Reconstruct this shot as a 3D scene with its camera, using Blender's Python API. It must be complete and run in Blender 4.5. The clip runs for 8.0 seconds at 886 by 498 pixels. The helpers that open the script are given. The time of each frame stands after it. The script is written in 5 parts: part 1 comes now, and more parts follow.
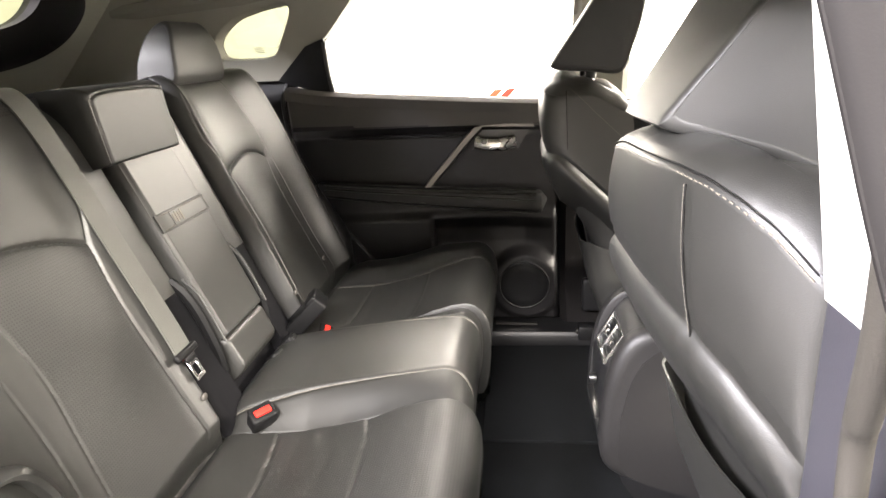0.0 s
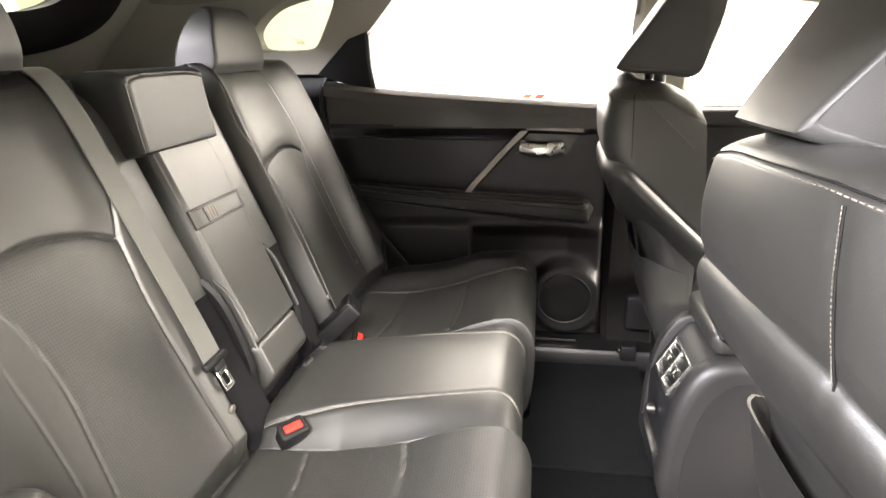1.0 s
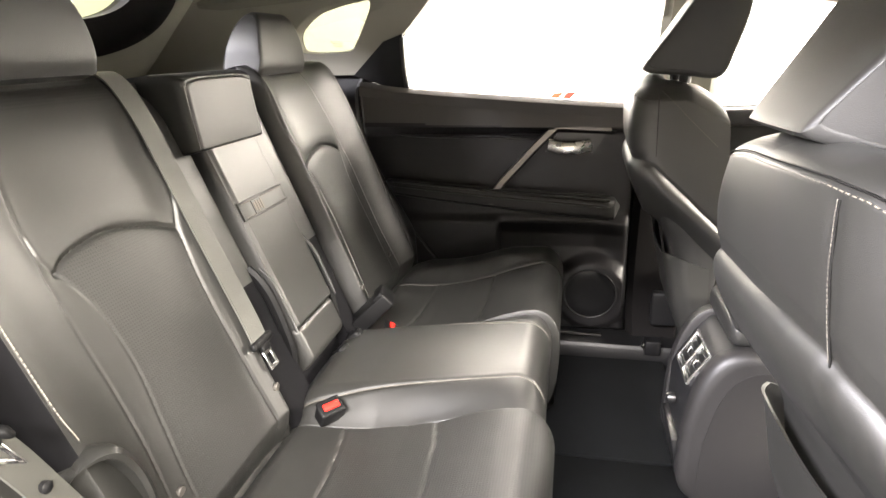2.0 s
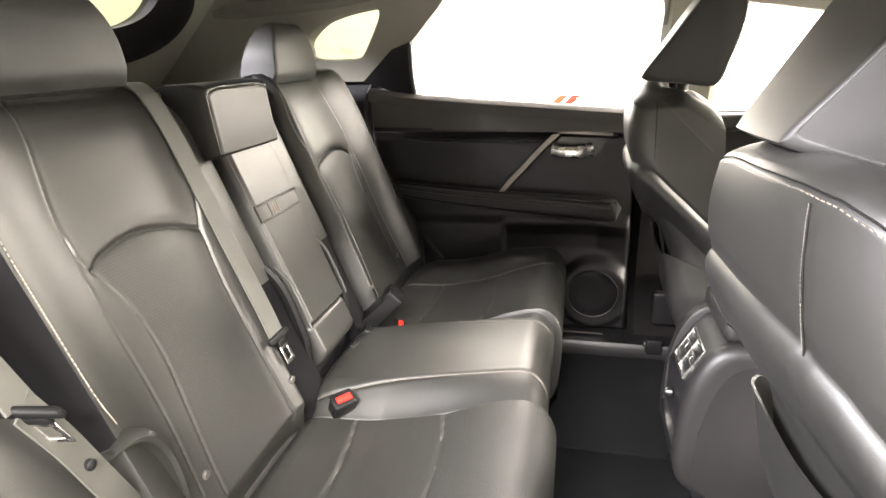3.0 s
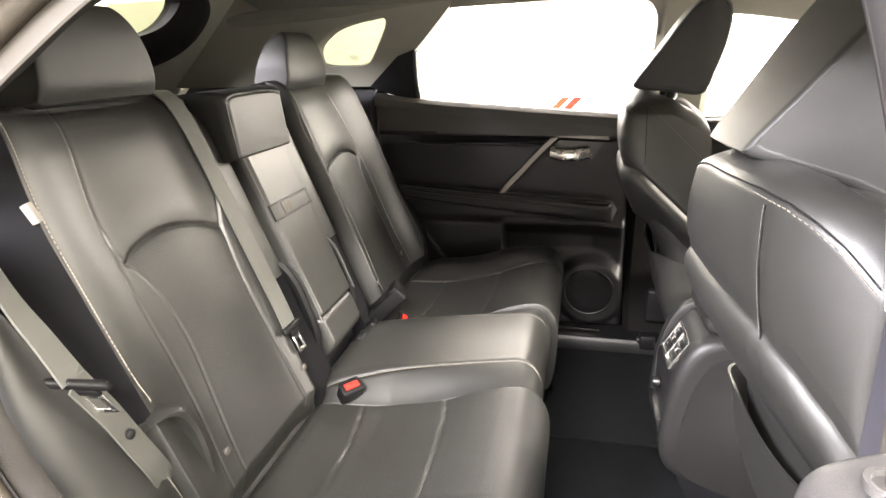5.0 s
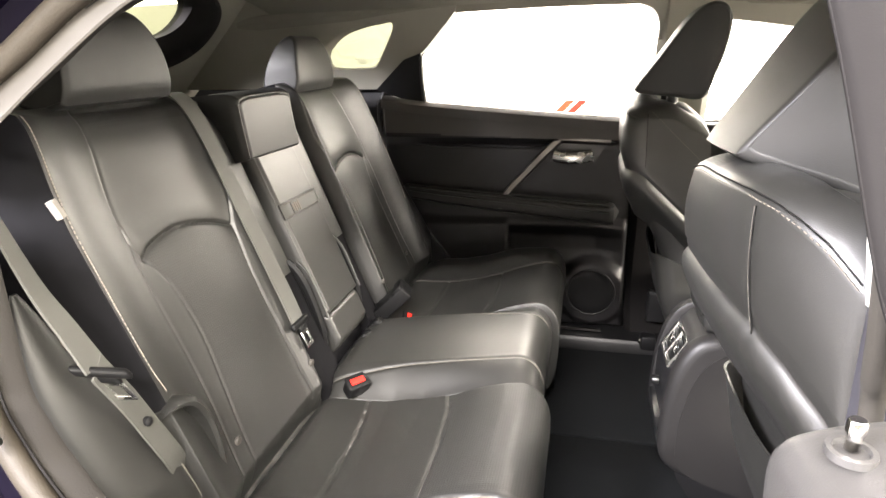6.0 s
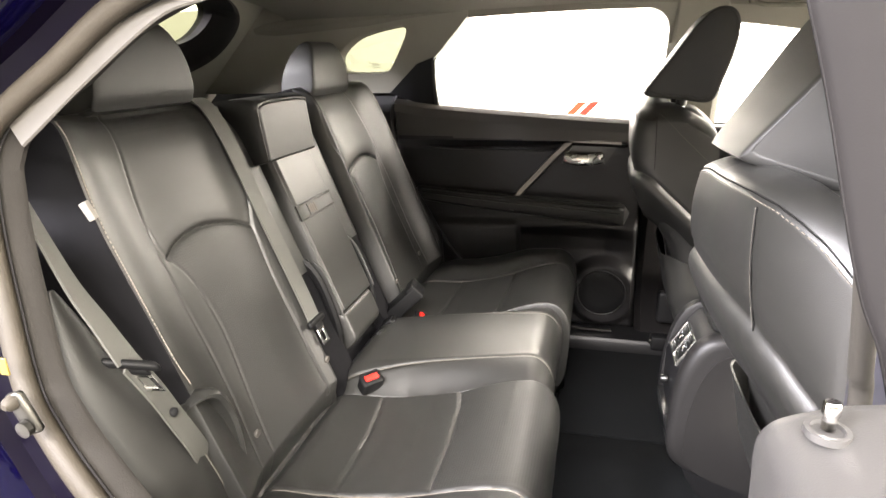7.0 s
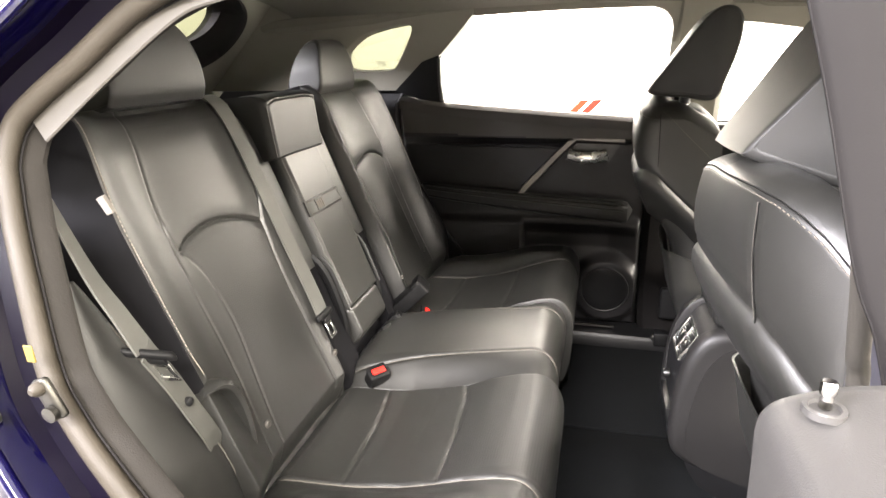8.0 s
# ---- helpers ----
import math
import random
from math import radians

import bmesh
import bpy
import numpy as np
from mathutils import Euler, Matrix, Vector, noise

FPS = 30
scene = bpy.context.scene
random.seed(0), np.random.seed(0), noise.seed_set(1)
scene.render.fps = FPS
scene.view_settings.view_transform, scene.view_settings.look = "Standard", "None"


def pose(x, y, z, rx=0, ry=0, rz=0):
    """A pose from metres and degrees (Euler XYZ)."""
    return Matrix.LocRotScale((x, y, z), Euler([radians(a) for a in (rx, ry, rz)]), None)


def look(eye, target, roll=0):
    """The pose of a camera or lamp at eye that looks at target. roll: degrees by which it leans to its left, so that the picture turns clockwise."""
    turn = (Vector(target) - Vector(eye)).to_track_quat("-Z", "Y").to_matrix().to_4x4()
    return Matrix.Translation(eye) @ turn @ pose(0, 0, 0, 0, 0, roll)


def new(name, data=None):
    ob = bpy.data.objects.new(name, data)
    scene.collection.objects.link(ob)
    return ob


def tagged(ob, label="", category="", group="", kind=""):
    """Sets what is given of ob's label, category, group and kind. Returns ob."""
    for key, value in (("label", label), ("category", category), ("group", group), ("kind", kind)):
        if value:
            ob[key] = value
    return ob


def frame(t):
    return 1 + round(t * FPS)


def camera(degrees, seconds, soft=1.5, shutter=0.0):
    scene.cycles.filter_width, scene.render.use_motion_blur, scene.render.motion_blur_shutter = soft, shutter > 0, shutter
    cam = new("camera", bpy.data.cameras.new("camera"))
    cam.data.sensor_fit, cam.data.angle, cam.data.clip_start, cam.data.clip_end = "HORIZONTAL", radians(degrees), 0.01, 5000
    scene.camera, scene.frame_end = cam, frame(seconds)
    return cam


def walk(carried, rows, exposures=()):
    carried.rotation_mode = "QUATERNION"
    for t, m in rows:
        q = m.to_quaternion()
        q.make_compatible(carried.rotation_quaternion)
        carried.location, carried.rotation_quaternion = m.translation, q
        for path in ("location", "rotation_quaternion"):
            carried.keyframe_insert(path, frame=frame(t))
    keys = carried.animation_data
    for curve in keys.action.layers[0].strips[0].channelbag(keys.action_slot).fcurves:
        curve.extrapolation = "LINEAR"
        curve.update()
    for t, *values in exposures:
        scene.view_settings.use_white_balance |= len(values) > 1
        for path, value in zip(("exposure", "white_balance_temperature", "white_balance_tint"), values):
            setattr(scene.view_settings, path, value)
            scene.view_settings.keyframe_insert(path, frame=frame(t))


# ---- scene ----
cam = camera(76.3, 8.0)
PATH = [
    (0, (-0.036, 0.108, 1.39), (-0.309, 1.971, 0.716), -4.3),
    (0.5, (-0.097, 0.177, 1.38), (-0.374, 2.04, 0.706), -2.6),
    (1, (-0.112, 0.188, 1.376), (-0.447, 2.046, 0.715), -2.3),
    (1.5, (-0.109, 0.161, 1.379), (-0.508, 2.005, 0.713), -2.4),
    (3, (-0.099, 0.071, 1.402), (-0.546, 1.907, 0.746), -2.7),
    (3.5, (-0.092, 0.053, 1.407), (-0.545, 1.888, 0.752), -2.7),
    (4, (-0.089, 0.031, 1.411), (-0.54, 1.866, 0.757), -2.7),
    (4.5, (-0.084, 0.012, 1.418), (-0.537, 1.846, 0.763), -2.6),
    (6, (-0.074, -0.037, 1.426), (-0.543, 1.797, 0.78), -2.2),
    (6.5, (-0.072, -0.053, 1.431), (-0.561, 1.777, 0.791), -2.3),
    (7, (-0.067, -0.067, 1.434), (-0.577, 1.759, 0.794), -2.5),
    (7.5, (-0.067, -0.079, 1.434), (-0.585, 1.742, 0.791), -2.5),
    (8, (-0.072, -0.089, 1.435), (-0.587, 1.732, 0.789), -2.4),
]
walk(cam, [(t, look(eye, target, roll)) for t, eye, target, roll in PATH],
     exposures=[(0, 1.3), (1.5, 1.47), (3.5, 1.38), (4.5, 1.3), (6, 1.17), (8, 1.07)])

# ---- world and light ----
world = bpy.data.worlds.new("world")
world.use_nodes = True
scene.world = world
world.node_tree.nodes["Background"].inputs[0].default_value = (1.0, 0.97, 0.92, 1)
world.node_tree.nodes["Background"].inputs[1].default_value = 0.01


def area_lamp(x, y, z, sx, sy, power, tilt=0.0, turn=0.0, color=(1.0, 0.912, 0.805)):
    lamp = bpy.data.lights.new("added_lamp", "AREA")
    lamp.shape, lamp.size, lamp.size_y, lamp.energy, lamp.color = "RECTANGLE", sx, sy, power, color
    ob = new("added_lamp", lamp)
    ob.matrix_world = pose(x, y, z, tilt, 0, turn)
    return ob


# Lamps added out of view; place, tilt and power set the interior brightness.
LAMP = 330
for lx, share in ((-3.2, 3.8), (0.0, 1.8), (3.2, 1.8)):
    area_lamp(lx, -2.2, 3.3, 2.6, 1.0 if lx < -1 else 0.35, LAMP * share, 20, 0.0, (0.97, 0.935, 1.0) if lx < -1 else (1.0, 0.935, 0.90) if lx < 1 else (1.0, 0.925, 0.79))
    # added wall washers that whiten the wall beyond the far windows
    area_lamp(lx, 4.6, 3.2, 2.6, 0.8, LAMP * 3.0, 78)
# Added ahead for the rear backrests, and behind for the rear wall.
area_lamp(6.6, 1.2, 3.35, 1.4, 5.0, LAMP * 10.5)
area_lamp(-5.8, 2.0, 3.35, 1.2, 4.0, LAMP * 2.2, color=(0.98, 0.94, 0.95))

# ---- materials ----
def material(name, color, rough=0.5, metal=0.0, grain=0.0, grain_scale=600.0, mottle=0.12, mottle_scale=6.0, perf=None, spec=0.5, coat=0.0):
    """A node material: base colour mottled at a large scale, fine relief, and, for perforated hide, rows of small holes."""
    mat = bpy.data.materials.new(name)
    mat.use_nodes = True
    nt = mat.node_tree
    b = nt.nodes["Principled BSDF"]
    b.inputs["Roughness"].default_value = rough
    b.inputs["Metallic"].default_value = metal
    b.inputs["Specular IOR Level"].default_value = spec
    b.inputs["Coat Weight"].default_value = coat
    tc = nt.nodes.new("ShaderNodeTexCoord")
    n1 = nt.nodes.new("ShaderNodeTexNoise")
    n1.inputs["Scale"].default_value = mottle_scale
    n1.inputs["Detail"].default_value = 6
    nt.links.new(tc.outputs["Object"], n1.inputs["Vector"])
    ramp = nt.nodes.new("ShaderNodeMapRange")
    ramp.inputs["To Min"].default_value, ramp.inputs["To Max"].default_value = 1 - mottle, 1 + mottle
    nt.links.new(n1.outputs["Fac"], ramp.inputs["Value"])
    mul = nt.nodes.new("ShaderNodeMix")
    mul.data_type, mul.blend_type = "RGBA", "MULTIPLY"
    mul.inputs["Factor"].default_value = 1
    mul.inputs["A"].default_value = (*color, 1)
    nt.links.new(ramp.outputs["Result"], mul.inputs["B"])
    col = mul.outputs["Result"]
    rr = nt.nodes.new("ShaderNodeMapRange")
    rr.inputs["To Min"].default_value, rr.inputs["To Max"].default_value = max(rough - 0.07, 0.02), min(rough + 0.07, 1)
    nt.links.new(n1.outputs["Fac"], rr.inputs["Value"])
    nt.links.new(rr.outputs["Result"], b.inputs["Roughness"])
    height = None
    if grain:
        n2 = nt.nodes.new("ShaderNodeTexNoise")
        n2.inputs["Scale"].default_value = grain_scale
        n2.inputs["Detail"].default_value = 3
        nt.links.new(tc.outputs["Object"], n2.inputs["Vector"])
        height = n2.outputs["Fac"]
    if perf:
        sep = nt.nodes.new("ShaderNodeSeparateXYZ")
        nt.links.new(tc.outputs["Object"], sep.inputs[0])

        def math_node(op, a, c):
            m = nt.nodes.new("ShaderNodeMath")
            m.operation = op
            for k, v in enumerate((a, c)):
                if isinstance(v, (int, float)):
                    m.inputs[k].default_value = v
                else:
                    nt.links.new(v, m.inputs[k])
            return m.outputs[0]
        pitch, ax1, ax2, depth = perf
        p1, p2 = math_node("MULTIPLY", sep.outputs[ax1], 1 / pitch), math_node("MULTIPLY", sep.outputs[ax2], 1 / pitch)
        s1 = math_node("SINE", math_node("MULTIPLY", math_node("ADD", p1, p2), math.pi), 0)
        s2 = math_node("SINE", math_node("MULTIPLY", math_node("SUBTRACT", p1, p2), math.pi), 0)
        dots = math_node("GREATER_THAN", math_node("MULTIPLY", s1, s2), 0.30)
        dark = nt.nodes.new("ShaderNodeMix")
        dark.data_type = "RGBA"
        nt.links.new(math_node("MULTIPLY", dots, 0.8), dark.inputs["Factor"])
        nt.links.new(col, dark.inputs["A"])
        dark.inputs["B"].default_value = (color[0] * 0.2, color[1] * 0.2, color[2] * 0.2, 1)
        col = dark.outputs["Result"]
        nt.links.new(math_node("MULTIPLY", math_node("SUBTRACT", 1.0, math_node("MULTIPLY", dots, depth)), spec * (1 + 0.4 * depth)), b.inputs["Specular IOR Level"])
        hole = math_node("MULTIPLY", dots, -4.0 * depth)
        height = math_node("ADD", hole, height) if height else hole
    if height:
        bump = nt.nodes.new("ShaderNodeBump")
        bump.inputs["Strength"].default_value = grain or 0.3
        bump.inputs["Distance"].default_value = 0.0006
        nt.links.new(height, bump.inputs["Height"])
        nt.links.new(bump.outputs["Normal"], b.inputs["Normal"])
    nt.links.new(col, b.inputs["Base Color"])
    return mat


def glass(name, tint, gloss):
    mat = bpy.data.materials.new(name)
    mat.use_nodes = True
    nt = mat.node_tree
    out = nt.nodes["Material Output"]
    tr, gl, mx = nt.nodes.new("ShaderNodeBsdfTransparent"), nt.nodes.new("ShaderNodeBsdfGlossy"), nt.nodes.new("ShaderNodeMixShader")
    tr.inputs[0].default_value = (*tint, 1)
    gl.inputs["Roughness"].default_value = 0.02
    mx.inputs[0].default_value = gloss
    nt.links.new(tr.outputs[0], mx.inputs[1])
    nt.links.new(gl.outputs[0], mx.inputs[2])
    nt.links.new(mx.outputs[0], out.inputs[0])
    return mat


LEATHER = material("black_leather", (0.0135, 0.0134, 0.0122), 0.42, 0, 0.35, 900, 0.18, 5, spec=0.6)
LEATHER_PERF = material("perforated_leather", (0.0135, 0.0134, 0.0122), 0.46, 0, 0.5, 700, 0.15, 5, perf=(0.0045, 1, 2, 0.10), spec=0.55)
LEATHER_PERF_FLAT = material("perforated_leather_cushion", (0.0135, 0.0134, 0.0122), 0.48, 0, 0.6, 700, 0.15, 5, perf=(0.0048, 0, 1, 0.24), spec=0.55)
THREAD = material("grey_thread", (0.095, 0.088, 0.076), 0.75, spec=0.1)
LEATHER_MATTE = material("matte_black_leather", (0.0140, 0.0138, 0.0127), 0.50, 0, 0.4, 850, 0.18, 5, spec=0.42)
PALE_THREAD = material("pale_thread", (0.12, 0.108, 0.09), 0.8, spec=0.1)
EDGE_THREAD = material("cream_thread", (0.17, 0.155, 0.135), 0.75, spec=0.1)
DARK_THREAD = material("dark_thread", (0.006, 0.0058, 0.0054), 0.8, spec=0.1)
PLASTIC = material("black_plastic", (0.0062, 0.0062, 0.0066), 0.42, 0, 0.3, 900, 0.12, 8, spec=0.3)
SOFT_PLASTIC = material("soft_grey_plastic", (0.0085, 0.0083, 0.0088), 0.50, 0, 0.3, 800, 0.12, 8, spec=0.35)
MATTE_BLACK = material("matte_black_plastic", (0.0034, 0.0034, 0.0036), 0.55, 0, 0.3, 900, 0.12, 8, spec=0.16)
CONSOLE = material("dark_console_trim", (0.0095, 0.0090, 0.0088), 0.48, 0, 0.3, 800, 0.12, 8, spec=0.32)
BELT_PAD = material("grey_belt_pad", (0.042, 0.0385, 0.034), 0.5, 0, 0.4, 700, 0.12, 7, spec=0.45)
DOOR_DARK = material("charcoal_door_trim", (0.0078, 0.0073, 0.0079), 0.46, 0, 0.4, 700, 0.12, 7, spec=0.35)
DOOR_TRIM = material("grey_door_trim", (0.030, 0.029, 0.0285), 0.48, 0, 0.25, 900, 0.06, 6)
GLOSS_BLACK = material("gloss_black", (0.005, 0.005, 0.005), 0.3, 0, 0, 1, 0.1, 9)
RUBBER = material("seal_rubber", (0.030, 0.029, 0.028), 0.45, 0, 0.4, 400, 0.15, 12)
TRIM_EDGE = material("dark_grey_edge_trim", (0.0125, 0.0115, 0.0102), 0.85, 0, 0.6, 600, 0.2, 10, spec=0.06)
SEAL = material("beige_grey_seal", (0.0225, 0.0190, 0.0142), 0.60, 0, 0.5, 500, 0.2, 14, spec=0.2)
WEBBING = material("grey_webbing", (0.055, 0.0545, 0.049), 0.6, 0, 0.9, 1500, 0.1, 20)
CHROME = material("chrome", (0.62, 0.61, 0.60), 0.12, 1.0, 0, 1, 0.04, 10)
TONGUE = material("bright_steel", (0.88, 0.87, 0.85), 0.26, 1.0, 0, 1, 0.05, 20)
SATIN = material("satin_metal_trim", (0.11, 0.105, 0.10), 0.30, 1.0, 0, 1, 0.06, 20)
RED = material("red_plastic", (0.60, 0.016, 0.010), 0.55, 0, 0, 1, 0.06, 30, spec=0.2)
CARPET = material("black_carpet", (0.0052, 0.0058, 0.0064), 0.95, 0, 1.0, 1400, 0.35, 30, spec=0.1)
# black for the backrest flanks; on the middle seat it stands for gap shade
FLANK_AND_GAP = material("black_flank_and_gap", (0.0050, 0.0049, 0.0055), 0.85, 0, 0.5, 900, 0.2, 8, spec=0.05)
# near-side trim with shade put into its colour to offset the near lamps
DIMMED_TRIM = material("dimmed_beige_trim", (0.023, 0.0203, 0.016), 0.75, 0, 0.4, 900, 0.06, 7)
HEADLINER = material("grey_headliner", (0.165, 0.158, 0.135), 0.9, 0, 0.6, 900, 0.06, 9, spec=0.2)
# light grey pillar trim with the strong light on it put into the base colour
GLARE_PILLAR = material("glare_pillar_trim", (0.75, 0.73, 0.68), 0.6, 0, 0.25, 900, 0.06, 7)
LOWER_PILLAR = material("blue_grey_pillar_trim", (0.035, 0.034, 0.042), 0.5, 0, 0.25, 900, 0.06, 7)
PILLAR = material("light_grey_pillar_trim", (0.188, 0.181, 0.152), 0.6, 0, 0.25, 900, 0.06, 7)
DARK_PILLAR = material("dark_pillar_trim", (0.0066, 0.0060, 0.0060), 0.7, 0, 0.1, 900, 0.08, 7, spec=0.08)
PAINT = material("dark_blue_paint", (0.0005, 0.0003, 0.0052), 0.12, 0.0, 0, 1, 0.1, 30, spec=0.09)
# the body paint again, darkened to hold the jamb's shade
JAMB_SHADE_PAINT = material("shaded_blue_jamb_paint", (0.0007, 0.0003, 0.0022), 0.35, 0.0, 0, 1, 0.2, 30, spec=0.06)
# the body paint again, bluer and glossier to hold the flange's highlight
FLANGE_GLINT_PAINT = material("blue_paint_with_glint", (0.0012, 0.0008, 0.016), 0.10, 0.0, 0, 1, 0.1, 30, spec=0.6)
# low colour for the unseen near wall, so that it throws little light back
DIM_WALL = material("dim_beige_wall", (0.18, 0.165, 0.14), 0.85, 0, 0.3, 60, 0.05, 1.2)
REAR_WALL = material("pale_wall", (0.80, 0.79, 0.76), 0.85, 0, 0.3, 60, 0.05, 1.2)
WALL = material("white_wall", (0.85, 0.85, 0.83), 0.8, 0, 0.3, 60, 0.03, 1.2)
CEIL = material("white_room_ceiling", (0.8, 0.8, 0.8), 0.9, 0, 0.3, 60, 0.03, 1.2)
CONCRETE = material("pale_showroom_floor", (0.27, 0.26, 0.245), 0.35, 0, 0.2, 40, 0.08, 1.5)
STRIPE_ORANGE = material("orange_sign_paint", (0.13, 0.011, 0.004), 0.8, spec=0.1)
STRIPE_RED = material("red_sign_paint", (0.11, 0.006, 0.003), 0.8, spec=0.1)
WHITE_TAG = material("white_fabric_tag", (0.15, 0.14, 0.125), 0.7, 0, 0.4, 900)
YELLOW = material("yellow_sticker", (0.10, 0.072, 0.006), 0.6)
STEEL = material("grey_steel", (0.06, 0.058, 0.052), 0.45, 1.0, 0.2, 300)
PRIVACY = glass("privacy_glass", (0.46, 0.485, 0.34), 0.03)
QUARTER = glass("quarter_glass", (0.055, 0.058, 0.042), 0.03)

# ---- mesh helpers ----
YC = 1.185          # the car's middle line


def finish(bm, smooth=True):
    bmesh.ops.recalc_face_normals(bm, faces=bm.faces)
    for f in bm.faces:
        f.smooth = smooth
    return bm


def mirrored(bm):
    for v in bm.verts:
        v.co.y = 2 * YC - v.co.y
    bmesh.ops.reverse_faces(bm, faces=bm.faces)
    return bm


def part(name, bm, mat, parent=None, label="", sharp=40):
    """Links a bmesh, given in world coordinates, as one mesh object under its thing or part."""
    me = bpy.data.meshes.new(name)
    bm.to_mesh(me)
    bm.free()
    for m in (mat if isinstance(mat, (list, tuple)) else (mat,)):
        me.materials.append(m)
    me.set_sharp_from_angle(angle=radians(sharp))
    ob = new(name, me)
    if parent:
        ob.parent = parent
        root = parent
        while root.parent:
            root = root.parent
        if parent is root:
            ob.matrix_parent_inverse = Matrix.Translation(-root.location)
    if label:
        ob["label"] = label
    return ob


def thing(name, x, y, z, label, category, group="", kind=""):
    ob = new(name)
    ob.empty_display_size = 0.05
    ob.location = (x, y, z)
    return tagged(ob, label, category, group, kind)


def solid(name, bm, mat, label, category, group="", kind="", sharp=40):
    return tagged(part(name, bm, mat, None, "", sharp), label, category, group, kind)


def rbox(x, y, z, sx, sy, sz, r=0.003, segs=2, bm=None, turn=None):
    """A box with rounded edges, centred at x, y, z."""
    made = bmesh.new()
    bmesh.ops.create_cube(made, size=1, matrix=Matrix.Diagonal((sx, sy, sz, 1)))
    if r > 0:
        bmesh.ops.bevel(made, geom=made.edges[:], offset=min(r, 0.49 * min(sx, sy, sz)), segments=segs, profile=0.5, affect="EDGES")
    m = Matrix.Translation((x, y, z)) @ (turn or Matrix.Identity(4))
    bmesh.ops.transform(made, matrix=m, verts=made.verts)
    finish(made)
    if bm is None:
        return made
    me = bpy.data.meshes.new("temp")
    made.to_mesh(me)
    made.free()
    bm.from_mesh(me)
    bpy.data.meshes.remove(me)
    return bm


def loft(rings, caps=True, closed=True):
    """Skins rings of points of one count; a ring may be open."""
    bm = bmesh.new()
    vs = [[bm.verts.new(p) for p in ring] for ring in rings]
    n = len(vs[0])
    for a, b in zip(vs, vs[1:]):
        for k in range(n if closed else n - 1):
            bm.faces.new((a[k], a[(k + 1) % n], b[(k + 1) % n], b[k]))
    if caps:
        bm.faces.new(vs[0][::-1])
        bm.faces.new(vs[-1])
    return finish(bm)


def smooth_path(points, n=40):
    """Points along a Catmull-Rom curve through the given ones."""
    p = [Vector(q) for q in points]
    p = [2 * p[0] - p[1]] + p + [2 * p[-1] - p[-2]]
    out = []
    segs = len(p) - 3
    for i in range(n + 1):
        s = min(i / n * segs, segs - 1e-6)
        k, f = int(s), s - int(s)
        a, b, c, d = p[k:k + 4]
        out.append(0.5 * ((2 * b) + (c - a) * f + (2 * a - 5 * b + 4 * c - d) * f * f + (3 * b - a - 3 * c + d) * f ** 3))
    return out


def sweep(points, profile, up=(0, 0, 1), caps=True, closed_profile=True):
    """Sweeps a profile of (side, up) offsets along the points."""
    rings = []
    up = Vector(up)
    for i, p in enumerate(points):
        t = (points[min(i + 1, len(points) - 1)] - points[max(i - 1, 0)]).normalized()
        side = t.cross(up).normalized()
        nrm = side.cross(t).normalized()
        rings.append([p + side * a + nrm * b for a, b in profile])
    return loft(rings, caps, closed_profile)


def circle(r, n=12, flat=1.0):
    return [(r * math.cos(2 * math.pi * k / n), flat * r * math.sin(2 * math.pi * k / n)) for k in range(n)]


def rect(a, b, r=0.25):
    """A rounded-rectangle profile of half sizes a, b."""
    c = min(a, b) * r
    return [(a, -b + c), (a, b - c), (a - c, b), (-a + c, b), (-a, b - c), (-a, -b + c), (-a + c, -b), (a - c, -b)]


def extrude_poly(poly, place, depth):
    """A prism: place(a, b, d) gives the point for the polygon's (a, b) at depth d."""
    return loft([[place(a, b, 0) for a, b in poly], [place(a, b, depth) for a, b in poly]])


def poly_distance(u, v, line):
    best = np.full(u.shape, 1e9)
    for (a, b), (c, d) in zip(line, line[1:]):
        dx, dy = c - a, d - b
        t = np.clip(((u - a) * dx + (v - b) * dy) / (dx * dx + dy * dy + 1e-12), 0, 1)
        best = np.minimum(best, np.hypot(u - a - t * dx, v - b - t * dy))
    return best


def bez(points, n=24):
    return [(p.x, p.y) for p in smooth_path([(a, b, 0) for a, b in points], n)]


